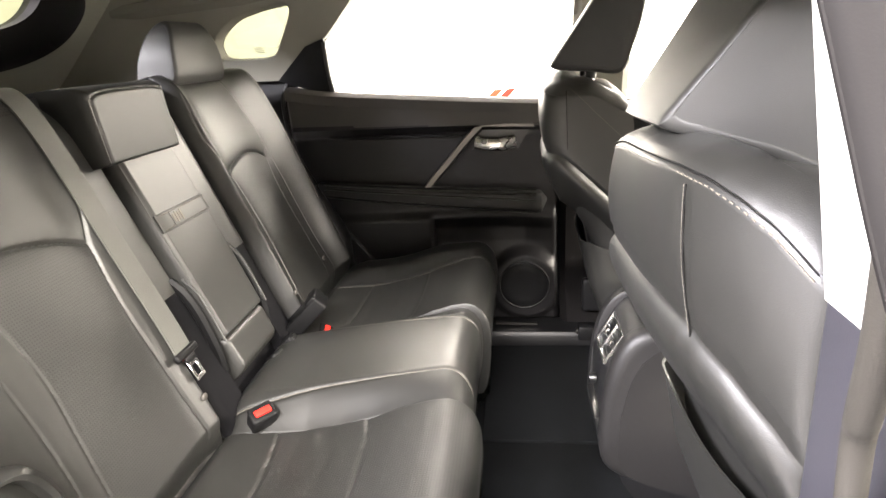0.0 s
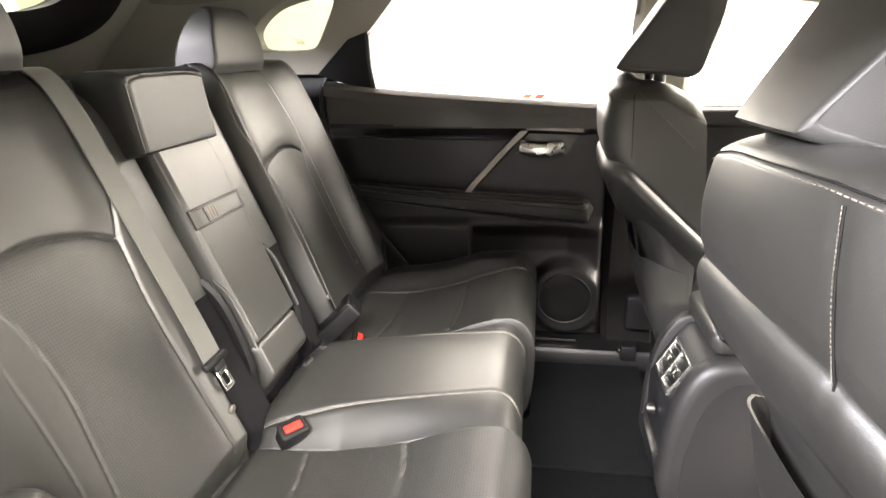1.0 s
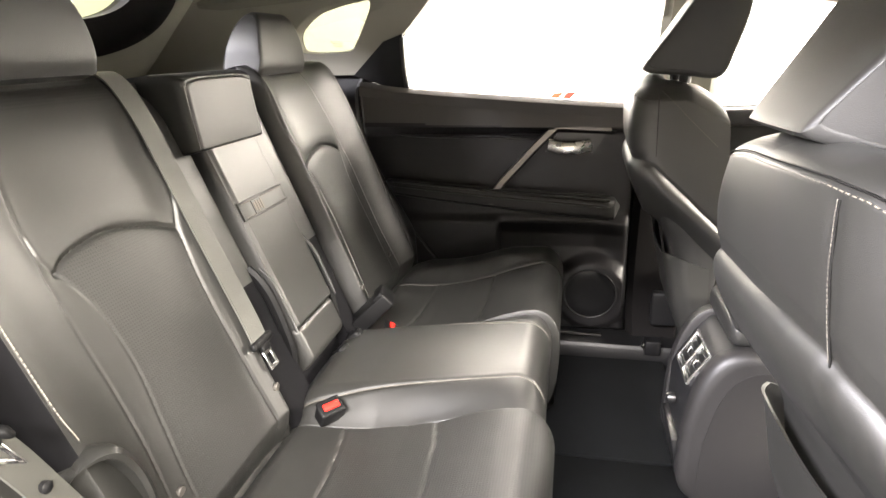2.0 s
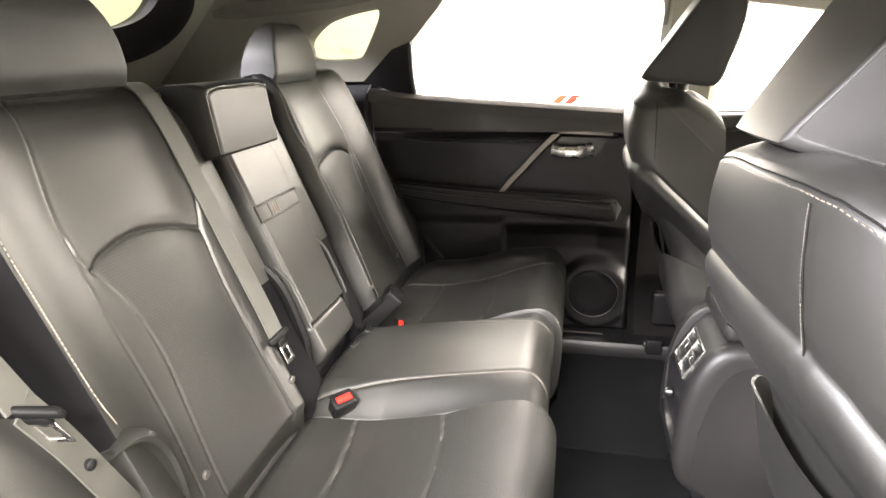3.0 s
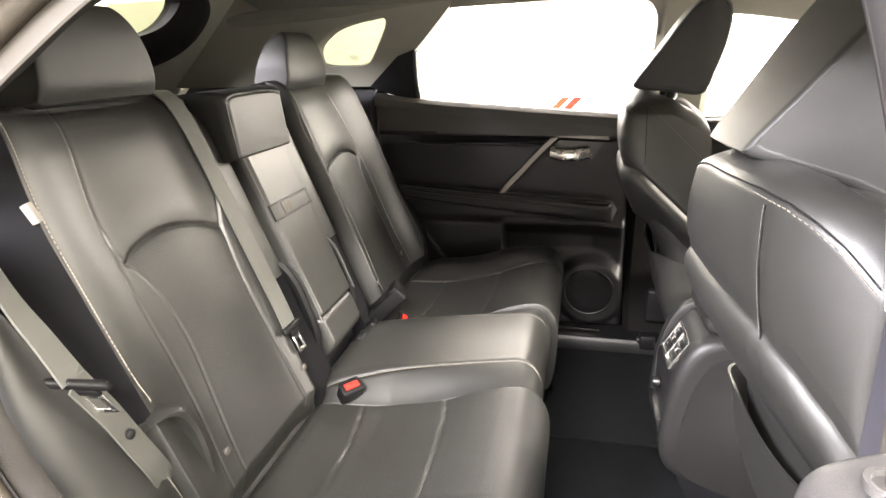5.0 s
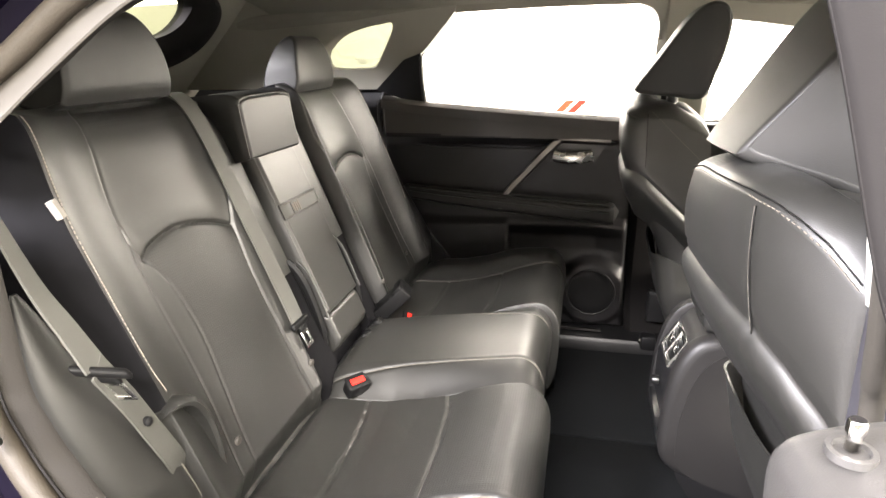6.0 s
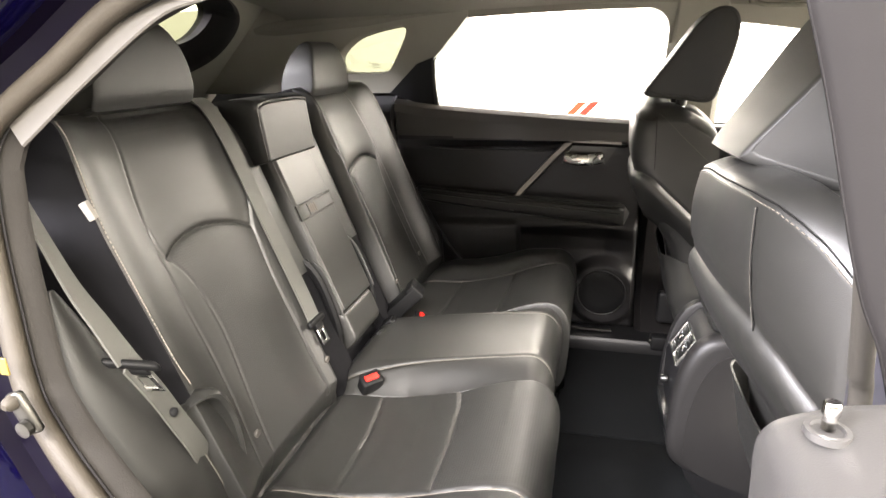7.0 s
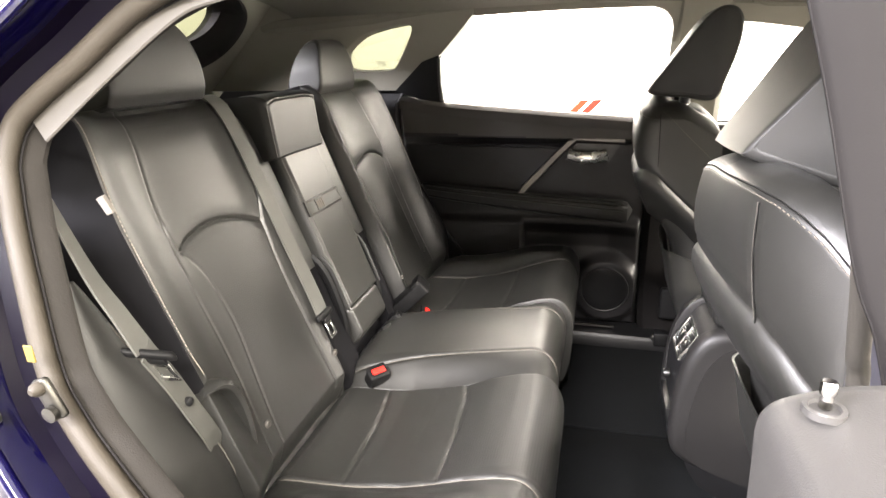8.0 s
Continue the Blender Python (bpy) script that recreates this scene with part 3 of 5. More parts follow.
def rear_cushion(seat, mirror):
    fix = mirrored if mirror else (lambda bm: bm)

    def top(x, y):
        z = crease_z(x)
        dish = -0.007 * math.sin(math.pi * min(max((y - 0.66) / 0.33, 0.0), 1.0)) * min(1.0, (x + 0.70) / 0.15)
        bolster = 0.034 * eased((0.668 - y) / 0.085) * min(1.0, max(0.15, (x + 0.66) / 0.11)) * (1 - 0.8 * eased((x + 0.32) / 0.15)) - 0.05 * max(0.0, (0.545 - y) / 0.10) ** 2
        puff = 0.004 * math.sin(math.pi * min(max((x + 0.505) / 0.18, 0.0), 1.0)) + 0.004 * math.sin(math.pi * min(max((x + 0.325) / 0.16, 0.0), 1.0))
        inside = eased((y - 0.66) / 0.03)
        return z + dish + bolster + puff * inside
    q = Quilt(top, 0.435, 0.988, -0.117, radius=(0.068, 0.080), side=(0.05, 0.006), nv=190)
    out = q.line([(-0.65, 0.664), (-0.56, 0.667), (-0.45, 0.668), (-0.33, 0.665), (-0.24, 0.662), (-0.17, 0.656), (-0.10, 0.640), (-0.02, 0.622), (0.05, 0.615)])
    rear = q.line([(-0.520, 0.988), (-0.508, 0.90), (-0.502, 0.80), (-0.500, 0.668)])
    mid = q.line([(-0.335, 0.988), (-0.322, 0.92), (-0.318, 0.80), (-0.318, 0.667)])
    q.seams = [(out, 0.0030, 0.0045), (rear, 0.0030, 0.0026), (mid, 0.0030, 0.0026)]
    limit = q.flat + 0.075
    cushion = part("cushion", fix(q.mesh(lambda s, y: 0.158 < s < limit and 0.672 < y < 0.984)), (LEATHER, LEATHER_PERF_FLAT), seat)
    part("bolster_piping", fix(q.piping(out[2:52], 0.0013, -0.0022)), THREAD, cushion, "pale stitched piping")


for far in (False, True):
    bench = thing("rear_seat", -0.5, 2 * YC - 0.77 if far else 0.77, 0.45, "black leather rear seat with perforated panels and pale stitched edge", "car seat", "rear seats")
    pad_here = rear_backrest(bench, far)[1]
    if not far:
        NEAR_EDGE = pad_here.at(0.022, (1.222 - Z0) * BK)
    rear_headrest(bench, far)
    rear_cushion(bench, far)


def center_cushion(seat):
    edge = 0.987

    def top(x, y):
        d = min(y, 2 * YC - y) - edge
        t = min(max(d / 0.082, 0.0), 1.0)
        face = math.sin(t * math.pi / 2) ** 1.25
        return crease_z(x) - 0.006 + (crown_z(x) - crease_z(x) + 0.006) * face + 0.004 * math.sin(math.pi * min(max((d - 0.07) / 0.256, 0.0), 1.0))
    q = Quilt(top, edge, 2 * YC - edge, -0.136, radius=(0.062, 0.070), side=(0.004, 0.004), nv=170)
    near = q.line([(-0.65, 1.020), (-0.56, 1.036), (-0.45, 1.052), (-0.33, 1.062), (-0.22, 1.070), (-0.17, 1.071), (-0.10, 1.062), (-0.02, 1.055), (0.05, 1.05)])
    far = [(s, 2 * YC - y) for s, y in near]
    q.seams = [(near, 0.0026, 0.0030), (far, 0.0026, 0.0030)]
    cushion = part("cushion", q.mesh(), LEATHER, seat)
    for seam in (near, far):
        part("seam_piping", q.piping(seam[1:50], 0.0010, -0.0012), THREAD, cushion, "fine pale seam")


center_cushion(middle)

# a black base under the cushions
solid("bench_plinth", rbox(-0.42, YC, 0.46, 0.50, 1.36, 0.16, 0.02), CARPET, "black carpeted base under the rear seat", "seat base")


def buckle(x, y, z, turn, tall, label, red=True, wide=1.0):
    """A seat-belt buckle: black housing, with a red press button at its end."""
    ob = thing("belt_buckle", x, y, z, label, "buckle", "belt buckles")
    m = Matrix.Translation((x, y, z)) @ turn
    body = rbox(0, 0, tall / 2, 0.032 * wide, 0.054 * wide, tall, 0.006, 3)
    rbox(0.004, 0, tall * 0.86, 0.036 * wide, 0.050 * wide, tall * 0.25, 0.005, 3, body)
    bmesh.ops.transform(body, matrix=m, verts=body.verts)
    housing = part("housing", body, MATTE_BLACK, ob)
    btn = rbox(0.002, 0, tall + 0.0005, 0.015, 0.034, 0.006, 0.0025, 2) if red else rbox(0.016, 0, tall * 0.45, 0.006, 0.036, tall * 0.3, 0.002, 2)
    bmesh.ops.transform(btn, matrix=m, verts=btn.verts)
    part("button" if red else "cover", btn, RED if red else GLOSS_BLACK, housing, "red press button" if red else "")


def receptacle(x, y, z, turn):
    """A squat belt receptacle at the root of the cushion."""
    ob = thing("belt_receptacle", x, y, z, "small black belt receptacle tucked behind the cushion", "receptacle", "belt receptacles")
    m = Matrix.Translation((x, y, z)) @ turn
    shell = rbox(0, 0, 0.012, 0.030, 0.036, 0.040, 0.007, 3)
    bmesh.ops.transform(shell, matrix=m, verts=shell.verts)
    part("shell", shell, MATTE_BLACK, ob)
    mouth = rbox(0.002, 0, 0.0325, 0.012, 0.024, 0.004, 0.001, 1)
    bmesh.ops.transform(mouth, matrix=m, verts=mouth.verts)
    part("mouth", mouth, GLOSS_BLACK, ob, "glossy black slot")


def aim(x, y, z):
    return Vector((x, y, z)).to_track_quat("Z", "X").to_matrix().to_4x4()


buckle(-0.562, 1.004, 0.702, aim(0.36, -0.30, 0.88), 0.040, "black belt buckle with a red button between cushions")
buckle(-0.640, 1.372, 0.716, aim(0.088, 0.020, 0.082), 0.124, "long black belt buckle leaning over the seat", False, 1.3)
buckle(-0.562, 1.385, 0.684, aim(0.5, 0.15, 0.8), 0.030, "black belt buckle with a red button half hidden")


receptacle(-0.628, 1.225, 0.712, aim(0.7, -0.2, 0.6))
receptacle(-0.622, 1.290, 0.718, aim(0.75, 0.1, 0.6))


def ribbon(points, width, across, thick=0.0013):
    """Belt webbing along the points; across gives its side direction at the ends."""
    rings = []
    n = len(points)
    for i, p in enumerate(points):
        s = Vector(across[0]).lerp(Vector(across[1]), i / (n - 1)).normalized()
        t = (points[min(i + 1, n - 1)] - points[max(i - 1, 0)]).normalized()
        s = (s - t * s.dot(t)).normalized()
        nn = t.cross(s).normalized()
        rings.append([p + s * a + nn * h for a, h in ((width / 2, -thick), (width / 2, thick), (0, thick * 1.3), (-width / 2, thick), (-width / 2, -thick), (0, -thick))])
    return loft(rings)


def tongue(p, down, across, parent):
    """A metal latch tongue in a black plastic bar at the end of the webbing."""
    d, s = Vector(down).normalized(), Vector(across).normalized()
    n = d.cross(s).normalized()
    m = Matrix((s.to_4d(), d.to_4d(), n.to_4d(), (0, 0, 0, 1))).transposed()
    for k in range(3):
        m[3][k] = 0
    m = Matrix.Translation(p) @ m
    grip = rbox(0, 0, 0.002, 0.066, 0.016, 0.012, 0.0055, 3)
    rbox(0, 0.012, 0.002, 0.030, 0.016, 0.010, 0.004, 2, grip)
    bmesh.ops.transform(grip, matrix=m, verts=grip.verts)
    part("grip", grip, MATTE_BLACK, parent, "black plastic grip")
    blade = bmesh.new()
    for x in (-0.0105, 0.0105):
        rbox(x, 0.036, 0.003, 0.0075, 0.036, 0.0026, 0.001, 1, blade)
    rbox(0, 0.052, 0.003, 0.028, 0.008, 0.0026, 0.001, 1, blade)
    rbox(0, 0.021, 0.003, 0.028, 0.010, 0.0026, 0.001, 1, blade)
    bmesh.ops.transform(blade, matrix=m, verts=blade.verts)
    part("latch_tongue", blade, TONGUE, parent, "shiny metal tongue")


def center_belt():
    ob = thing("seat_belt", back_x(0.9) + 0.05, 0.96, 0.88, "grey seat belt hanging down beside the centre armrest", "seat belt", "rear seat belts")
    pts = smooth_path([(back_x(1.372) - 0.06, 0.962, 1.365), (back_x(1.36) - 0.005, 0.965, 1.372), (back_x(1.30) + 0.022, 0.965, 1.30),
                       (back_x(1.1) + 0.026, 0.962, 1.10), (back_x(0.95) + 0.030, 0.958, 0.95), (back_x(0.90) + 0.032, 0.956, 0.893)], 40)
    part("webbing", ribbon(pts, 0.047, ((0, 1, 0), (0, 1, 0))), WEBBING, ob)
    tongue(pts[-1] + Vector((0.002, 0, 0)), -BV, (0, 1, 0), ob)


center_belt()


def near_belt():
    ob = thing("seat_belt", -0.67, 0.47, 1.06, "grey seat belt across the seat's side with hanging tongue", "seat belt", "rear seat belts")
    top = smooth_path([(-0.800, 0.462, 1.40), (-0.755, 0.458, 1.290), (-0.706, 0.452, 1.184), (-0.676, 0.455, 1.125), (-0.652, 0.458, 1.075)], 30)
    part("webbing", ribbon(top, 0.047, ((-0.75, 0.62, 0.15), (-0.40, 0.87, 0.1))), WEBBING, ob)
    low = smooth_path([(-0.652, 0.458, 1.075), (-0.647, 0.486, 1.010), (-0.642, 0.505, 0.955), (-0.634, 0.524, 0.895), (-0.645, 0.545, 0.845), (-0.680, 0.565, 0.79), (-0.72, 0.58, 0.74)], 30)
    part("lap_webbing", ribbon(low, 0.045, ((-0.40, 0.87, 0.1), (-0.25, 0.93, 0.1))), WEBBING, ob)
    tongue(Vector((-0.643, 0.456, 1.072)), (0.10, 0.38, -0.9), (0.70, 0.62, -0.36), ob)
    p = Vector((-0.638, 0.500, 0.968))
    bm = loft([[p + Vector((h, 0.007 * r * math.cos(k * math.pi / 6), 0.007 * r * math.sin(k * math.pi / 6))) for k in range(12)] for r, h in ((1, -0.003), (1, 0.003), (0.6, 0.005))])
    part("stop_button", bm, PLASTIC, ob, "round black stop button")


near_belt()


def belt_loop():
    """A leather hood: its rim arches over the lap belt and runs down to the cushion, the inside stays open."""
    ob = thing("belt_guide", -0.655, 0.60, 0.80, "folded black leather flap where the lap belt enters the seat", "belt guide")
    rim = smooth_path([(-0.690, 0.545, 0.900), (-0.655, 0.552, 0.940), (-0.632, 0.580, 0.944), (-0.634, 0.610, 0.895), (-0.634, 0.622, 0.830), (-0.640, 0.628, 0.760), (-0.655, 0.630, 0.700)], 40)
    part("hood", loft([[p + Vector((0, -0.003, -0.002)), p + Vector((0.005, 0.001, 0.004)), p + Vector((0.001, 0.007, 0.007)), p + Vector((-0.014, 0.012, 0.007)), p + Vector((-0.060, 0.016, -0.004)), p + Vector((-0.060, 0.006, -0.014)), p + Vector((-0.012, -0.002, -0.006))] for p in rim]), LEATHER, ob)


belt_loop()


def side_bolster(mirror):
    """The fixed leather pad between the backrest and the door opening."""
    fix = mirrored if mirror else (lambda bm: bm)
    ob = thing("side_bolster", -0.68, 2 * YC - 0.44 if mirror else 0.44, 0.6, "black side pad beside the rear backrest", "side pad", "rear side pads")
    rings = []
    path = smooth_path([(-0.742, 0.452, 1.17), (-0.726, 0.455, 1.05), (-0.705, 0.475, 0.92), (-0.685, 0.50, 0.80), (-0.675, 0.52, 0.66)], 40)
    if mirror:
        path = smooth_path([(-0.712, 0.470, 0.98), (-0.695, 0.486, 0.88), (-0.682, 0.505, 0.78), (-0.675, 0.52, 0.66)], 40)
    for i, p in enumerate(path):
        t = i / 40
        w = 0.004 + 0.074 * min(1, t * 1.9) ** 0.9
        d = 0.003 + 0.070 * min(1, t * 1.7)
        rings.append([p + Vector((d * (abs(math.sin(k * math.pi / 12)) ** 0.8) * (1 if math.sin(k * math.pi / 12) >= 0 else -1), w * math.cos(k * math.pi / 12), 0)) for k in range(24)])
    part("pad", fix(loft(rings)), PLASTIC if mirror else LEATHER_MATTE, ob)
    seam = [ring[3] + Vector((0.0006, 0, 0)) for ring in rings[6:-4]]
    part("seam", fix(sweep(seam, circle(0.0011, 6), up=(1, 0, 0))), THREAD, ob, "fine stitched seam")


side_bolster(False)
side_bolster(True)

# ---- front seats ----
def front_seat(mirror, shift):
    """A front seat from behind: padded upper back with a lip, recessed lower back with a map pocket, headrest, cushion."""
    yc, half = 0.72, 0.25
    move = Vector(shift)

    def fix(bm):
        if mirror:
            mirrored(bm)
        for v in bm.verts:
            v.co += move
        return bm
    seat = thing("front_seat", 0.30 + move.x, 2 * YC - yc if mirror else yc, 0.38, "black leather front seat seen from behind, pale stitching", "car seat", "front seats")

    def rear_x(y):
        return 0.099 + 2.7 * abs(y - 0.855) ** 3

    def top_z(y):
        return float(np.interp(y, (0.50, 0.531, 0.55, 0.565, 0.592, 0.625, 0.67, 0.72, 0.83, 0.87, 0.92, 0.98), (1.166, 1.201, 1.221, 1.235, 1.25, 1.261, 1.266, 1.266, 1.261, 1.257, 1.247, 1.225)))

    def lip_z(y):
        return float(np.interp(y, (0.47, 0.524, 0.548, 0.588, 0.647, 0.70, 0.75, 0.806, 0.87, 0.93, 0.98), (0.95, 1.026, 1.054, 1.086, 1.113, 1.120, 1.121, 1.119, 1.115, 1.110, 1.104)))

    def plan(inset, thick, narrow=1.0, n=60):
        """A closed outline in plan: the rear face, outboard side, front, inboard side; gives (y, x)."""
        h = half * narrow - inset
        pts = []
        r = 0.045
        near_r = 0.012
        for k in range(n + 1):
            y = yc - 0.808 * h + 1.808 * h * k / n
            curl = r * (1 - math.sqrt(max(0, 1 - (1 - min((yc + h - y) / r, 1)) ** 2)))
            curl += near_r * (1 - math.sqrt(max(0, 1 - (1 - min((y - yc + 0.808 * h) / near_r, 1)) ** 2)))
            pts.append((y, rear_x(y) + curl + inset * 0.9))
        x0, x1 = pts[0][1], pts[-1][1]
        fx = 0.10 + thick
        for k in range(1, 8):
            pts.append((yc + h, x1 + (fx - x1) * k / 8))
        for k in range(13):
            pts.append((yc + h - 1.808 * h * k / 12, fx + 0.01))
        for k in range(1, 8):
            pts.append((yc - 0.808 * h, fx + (x0 - fx) * k / 8))
        return pts
    vertical = [(0.653, 1.252), (0.644, 1.21), (0.637, 1.16), (0.634, 1.115), (0.632, 1.07)]

    def groove(y, z):
        d = float(poly_distance(np.array([y]), np.array([z]), vertical)[0])
        return 0.003 * math.exp(-(d / 0.0035) ** 2)
    rows = []
    ridge = [(-0.120, 0.040), (-0.100, 0.028), (-0.085, 0.019), (-0.070, 0.011), (-0.055, 0.004), (-0.042, -0.001), (-0.032, -0.004), (-0.023, -0.0052), (-0.015, -0.0046), (-0.009, -0.0026), (-0.004, 0.0004), (0.0, 0.0030), (0.003, 0.0026), (0.007, 0.0008), (0.014, 0.0)]
    for t, dz, out in [(0.0, d, o) for d, o in ridge] + [(v, 0.0, 0.0) for v in np.linspace(0.16, 0.97, 26)] + [(0.985, 0.0, 0.0015), (1.0, 0.0, 0.004), (1.012, 0.0, 0.0025)]:
        narrow = 1.0 - 0.02 * max(0, (t - 0.4) / 0.6) ** 2
        ring = []
        for y, x in plan(0.0, 0.20 - 0.02 * t, narrow):
            z = lip_z(y) + dz + (top_z(y) - lip_z(y)) * t
            rear = 1.0 if x < 0.20 else max(0.0, 1 - (x - 0.20) / 0.05)
            swell = -0.008 * math.sin(math.pi * min(1, max(0, t)))
            w = (1.0 if t < 0.9 else 0.0) * min(1.0, max(0.0, (y - (yc + half * narrow - 0.045)) / 0.045))
            drop = 0.60 * t * max(0.0, x - 0.205) + 0.95 * (1 - t) * (max(0.0, x - 0.135) * w + max(0.0, x - 0.22) * (1 - w))
            ring.append(Vector((x + (out * (1 - 0.6 * w) + swell + groove(y, z)) * rear, y - out * w, z - drop)))
        rows.append(ring)
    for a in np.linspace(0.15, 1, 6) * math.pi / 2:
        ring = []
        for y, x in plan(0.050 * (0.5 * a + 0.5 * (1 - math.cos(a))) / 1.28, 0.18 - 0.024 * (1 - math.cos(a)), 0.98):
            ring.append(Vector((x + 0.001, y, top_z(y) + 0.002 + (0.014 if mirror else 0.020) * (0.6 * math.sin(a) + 0.4 * a / 1.57) - 0.60 * max(0.0, x - 0.205))))
        rows.append(ring)
    top = rows[-1]
    c = sum(top, Vector()) / len(top)
    c.z = 1.246 if mirror else 1.250
    for f in (0.8, 0.5, 0.2):
        rows.append([Vector((c.x + (p.x - c.x) * f, c.y + (p.y - c.y) * f, p.z + (c.z - p.z) * (1 - f) ** 1.3 + 0.012 * (1 - f * f))) for p in top])
    upper_bm = loft(rows)
    for f in upper_bm.faces:
        m = f.calc_center_median()
        if 0.79 < m.y < 0.95 and m.z > top_z(m.y) + 0.006 and m.x < 0.21:
            f.material_index = 1
    part("upper_back", fix(upper_bm), (LEATHER, LEATHER_PERF_FLAT), seat)

    def thread(pts, size=0.0042, step=0.0062, thick=0.0009):
        bm = bmesh.new()
        for p, q in zip(pts, pts[1:]):
            n = max(1, round((q - p).length / step))
            t = (q - p).normalized()
            for k in range(n):
                m = p.lerp(q, (k + 0.5) / n)
                rbox(m.x, m.y, m.z, size, thick * 1.6, thick * 1.6, 0, 1, bm, t.to_track_quat("X", "Z").to_matrix().to_4x4())
        return bm
    line = []
    for k in range(60):
        y = 0.935 - (0.935 - 0.535) * k / 59
        line.append(Vector((rear_x(y) - 0.0012, y, top_z(y) - 0.005)))
    part("top_stitching", fix(thread(line[:40], 0.0036, 0.0055, 0.0006)), THREAD, seat, "pale stitching")
    part("shoulder_stitching", fix(thread(line[39:], 0.0044, 0.0066, 0.0008)), PALE_THREAD, seat, "thick pale stitching")
    def seam_line(pts, out=0.0):
        return [Vector((rear_x(y) + 0.0006 - out - 0.008 * math.sin(math.pi * min(1.0, max(0.0, (z - lip_z(y)) / (top_z(y) - lip_z(y))))), y, z)) for y, z in pts]
    panel = bez(vertical[:4] + [(0.633, 1.100)], 40)
    part("panel_seam", fix(sweep(seam_line(panel), circle(0.0011, 6), up=(1, 0, 0))), DARK_THREAD, seat, "dark sewn seam")
    part("panel_stitching", fix(thread([p + Vector((0, 0.0032, 0)) for p in seam_line(panel, 0.0006)], 0.003, 0.0050, 0.0005)), THREAD, seat, "fine grey stitching")
    part("top_seam", fix(sweep([p + Vector((0.0020, 0, 0.0060)) for p in line], circle(0.0008, 6), up=(0, 0, 1))), DARK_THREAD, seat, "dark sewn seam")
    # shoulder seam along the inboard side
    flank = bez([(0.150, 1.254), (0.178, 1.228), (0.208, 1.197), (0.27, 1.137)], 16)
    part("flank_stitching", fix(thread([Vector((a, yc + 0.2508 - 0.0050 * max(0.0, (b - 1.17) / 0.08) ** 2, b)) for a, b in flank], 0.0036, 0.0055, 0.0007)), THREAD, seat)
    part("corner_seam", fix(sweep([Vector((0.146 + 0.003 * k / 8, yc + 0.2495 - 0.0040 * max(0.0, 1 - k / 5) ** 2, 1.245 - 0.128 * k / 8)) for k in range(9)], circle(0.0009, 6), up=(1, 0, 0))), DARK_THREAD, seat)
    # lower back, falling away below the padded lip
    def recess(z):
        return float(np.interp(z, (0.55, 0.60, 0.70, 0.76, 0.83, 0.88, 0.92, 0.96, 1.0, 1.08), (0.205, 0.182, 0.140, 0.119, 0.107, 0.099, 0.082, 0.058, 0.042, 0.042)))
    def low_x(x, z):
        return x + (min(x, 0.122) - x) * min(1.0, max(0.0, (1.0 - z) / 0.12))
    rows = []
    for z in np.linspace(0.56, 1.07, 30):
        outline = plan(0.014, 0.19, 1.0)
        behind = [low_x(rear_x(y), z) + x - rear_x(y) + recess(z) for y, x in outline[:61]]
        deep = max(0.30, max(behind) + 0.02)
        row = []
        for k, (y, x) in enumerate(outline):
            if k > 60:
                side_k = min(k - 60, len(outline) - k)
                x = deep if side_k > 8 or 68 <= k <= 80 else (behind[60] if k < 68 else behind[0]) * (1 - side_k / 8) + deep * side_k / 8
            row.append(Vector((behind[k] if k <= 60 else x, y, z)))
        rows.append(row)
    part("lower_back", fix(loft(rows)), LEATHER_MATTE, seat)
    # map pocket: a thin shell standing off the lower back and round its corner, its mouth open
    def shell(z, lift):
        row = []
        h = half - 0.010 + lift
        d = recess(z) - 0.004 - lift
        for k in range(9):
            row.append(Vector((0.288 - (0.288 - 0.145 - d) * k / 9, yc + h, z)))
        for k in range(49):
            t = k / 48
            y = yc + h - (h + 0.215) * t
            curl = 0.040 * (1 - math.sqrt(max(0.0, 1 - (1 - min((yc + h - y) / 0.040, 1)) ** 2)))
            row.append(Vector((low_x(rear_x(y), z) + d + curl, y, z)))
        return row
    mouth = [0.895 - 0.50 * max(0.0, p.x - 0.215) - 0.012 * math.sin(math.pi * k / 57) for k, p in enumerate(shell(0.88, 0.0))]
    rows = []
    for t in np.linspace(0, 1, 22):
        def at_height(lift):
            out = []
            for k, m in enumerate(mouth):
                z = 0.56 + (m - 0.56) * t
                out.append(shell(z, lift)[k])
            return out
        flare = 0.005 * max(0.0, (t - 0.6) / 0.4) ** 2
        rows.append([p - Vector((flare, 0, 0)) for p in at_height(0.004)] + [p - Vector((flare, 0, 0)) for p in at_height(0.0)[::-1]])
    part("map_pocket", fix(loft(rows)), LEATHER, seat, "black leather map pocket, open at its top")
    part("cushion", fix(rbox(0.58, yc, 0.64, 0.52, 0.48, 0.16, 0.06, 4)), LEATHER, seat)
    part("side_shield", fix(rbox(0.46, yc - 0.25, 0.53, 0.44, 0.03, 0.12, 0.012, 3)), SOFT_PLASTIC, seat, "grey plastic side shield")
    for dx in (0.32, 0.75):
        for dy in (-0.2, 0.2):
            part("mount", fix(rbox(dx + 0.03, yc + dy, 0.465, 0.06, 0.04, 0.26, 0.006)), PLASTIC, seat)
    # headrest
    hc = 0.818
    hx = 0.015 if mirror else 0.003
    side = [(0.101, 1.294), (0.111, 1.312), (0.154, 1.373), (0.207, 1.45), (0.240, 1.487), (0.268, 1.500), (0.298, 1.492), (0.313, 1.46), (0.308, 1.40), (0.300, 1.32), (0.280, 1.246), (0.250, 1.240), (0.208, 1.258), (0.16, 1.273), (0.125, 1.283), (0.110, 1.288)]
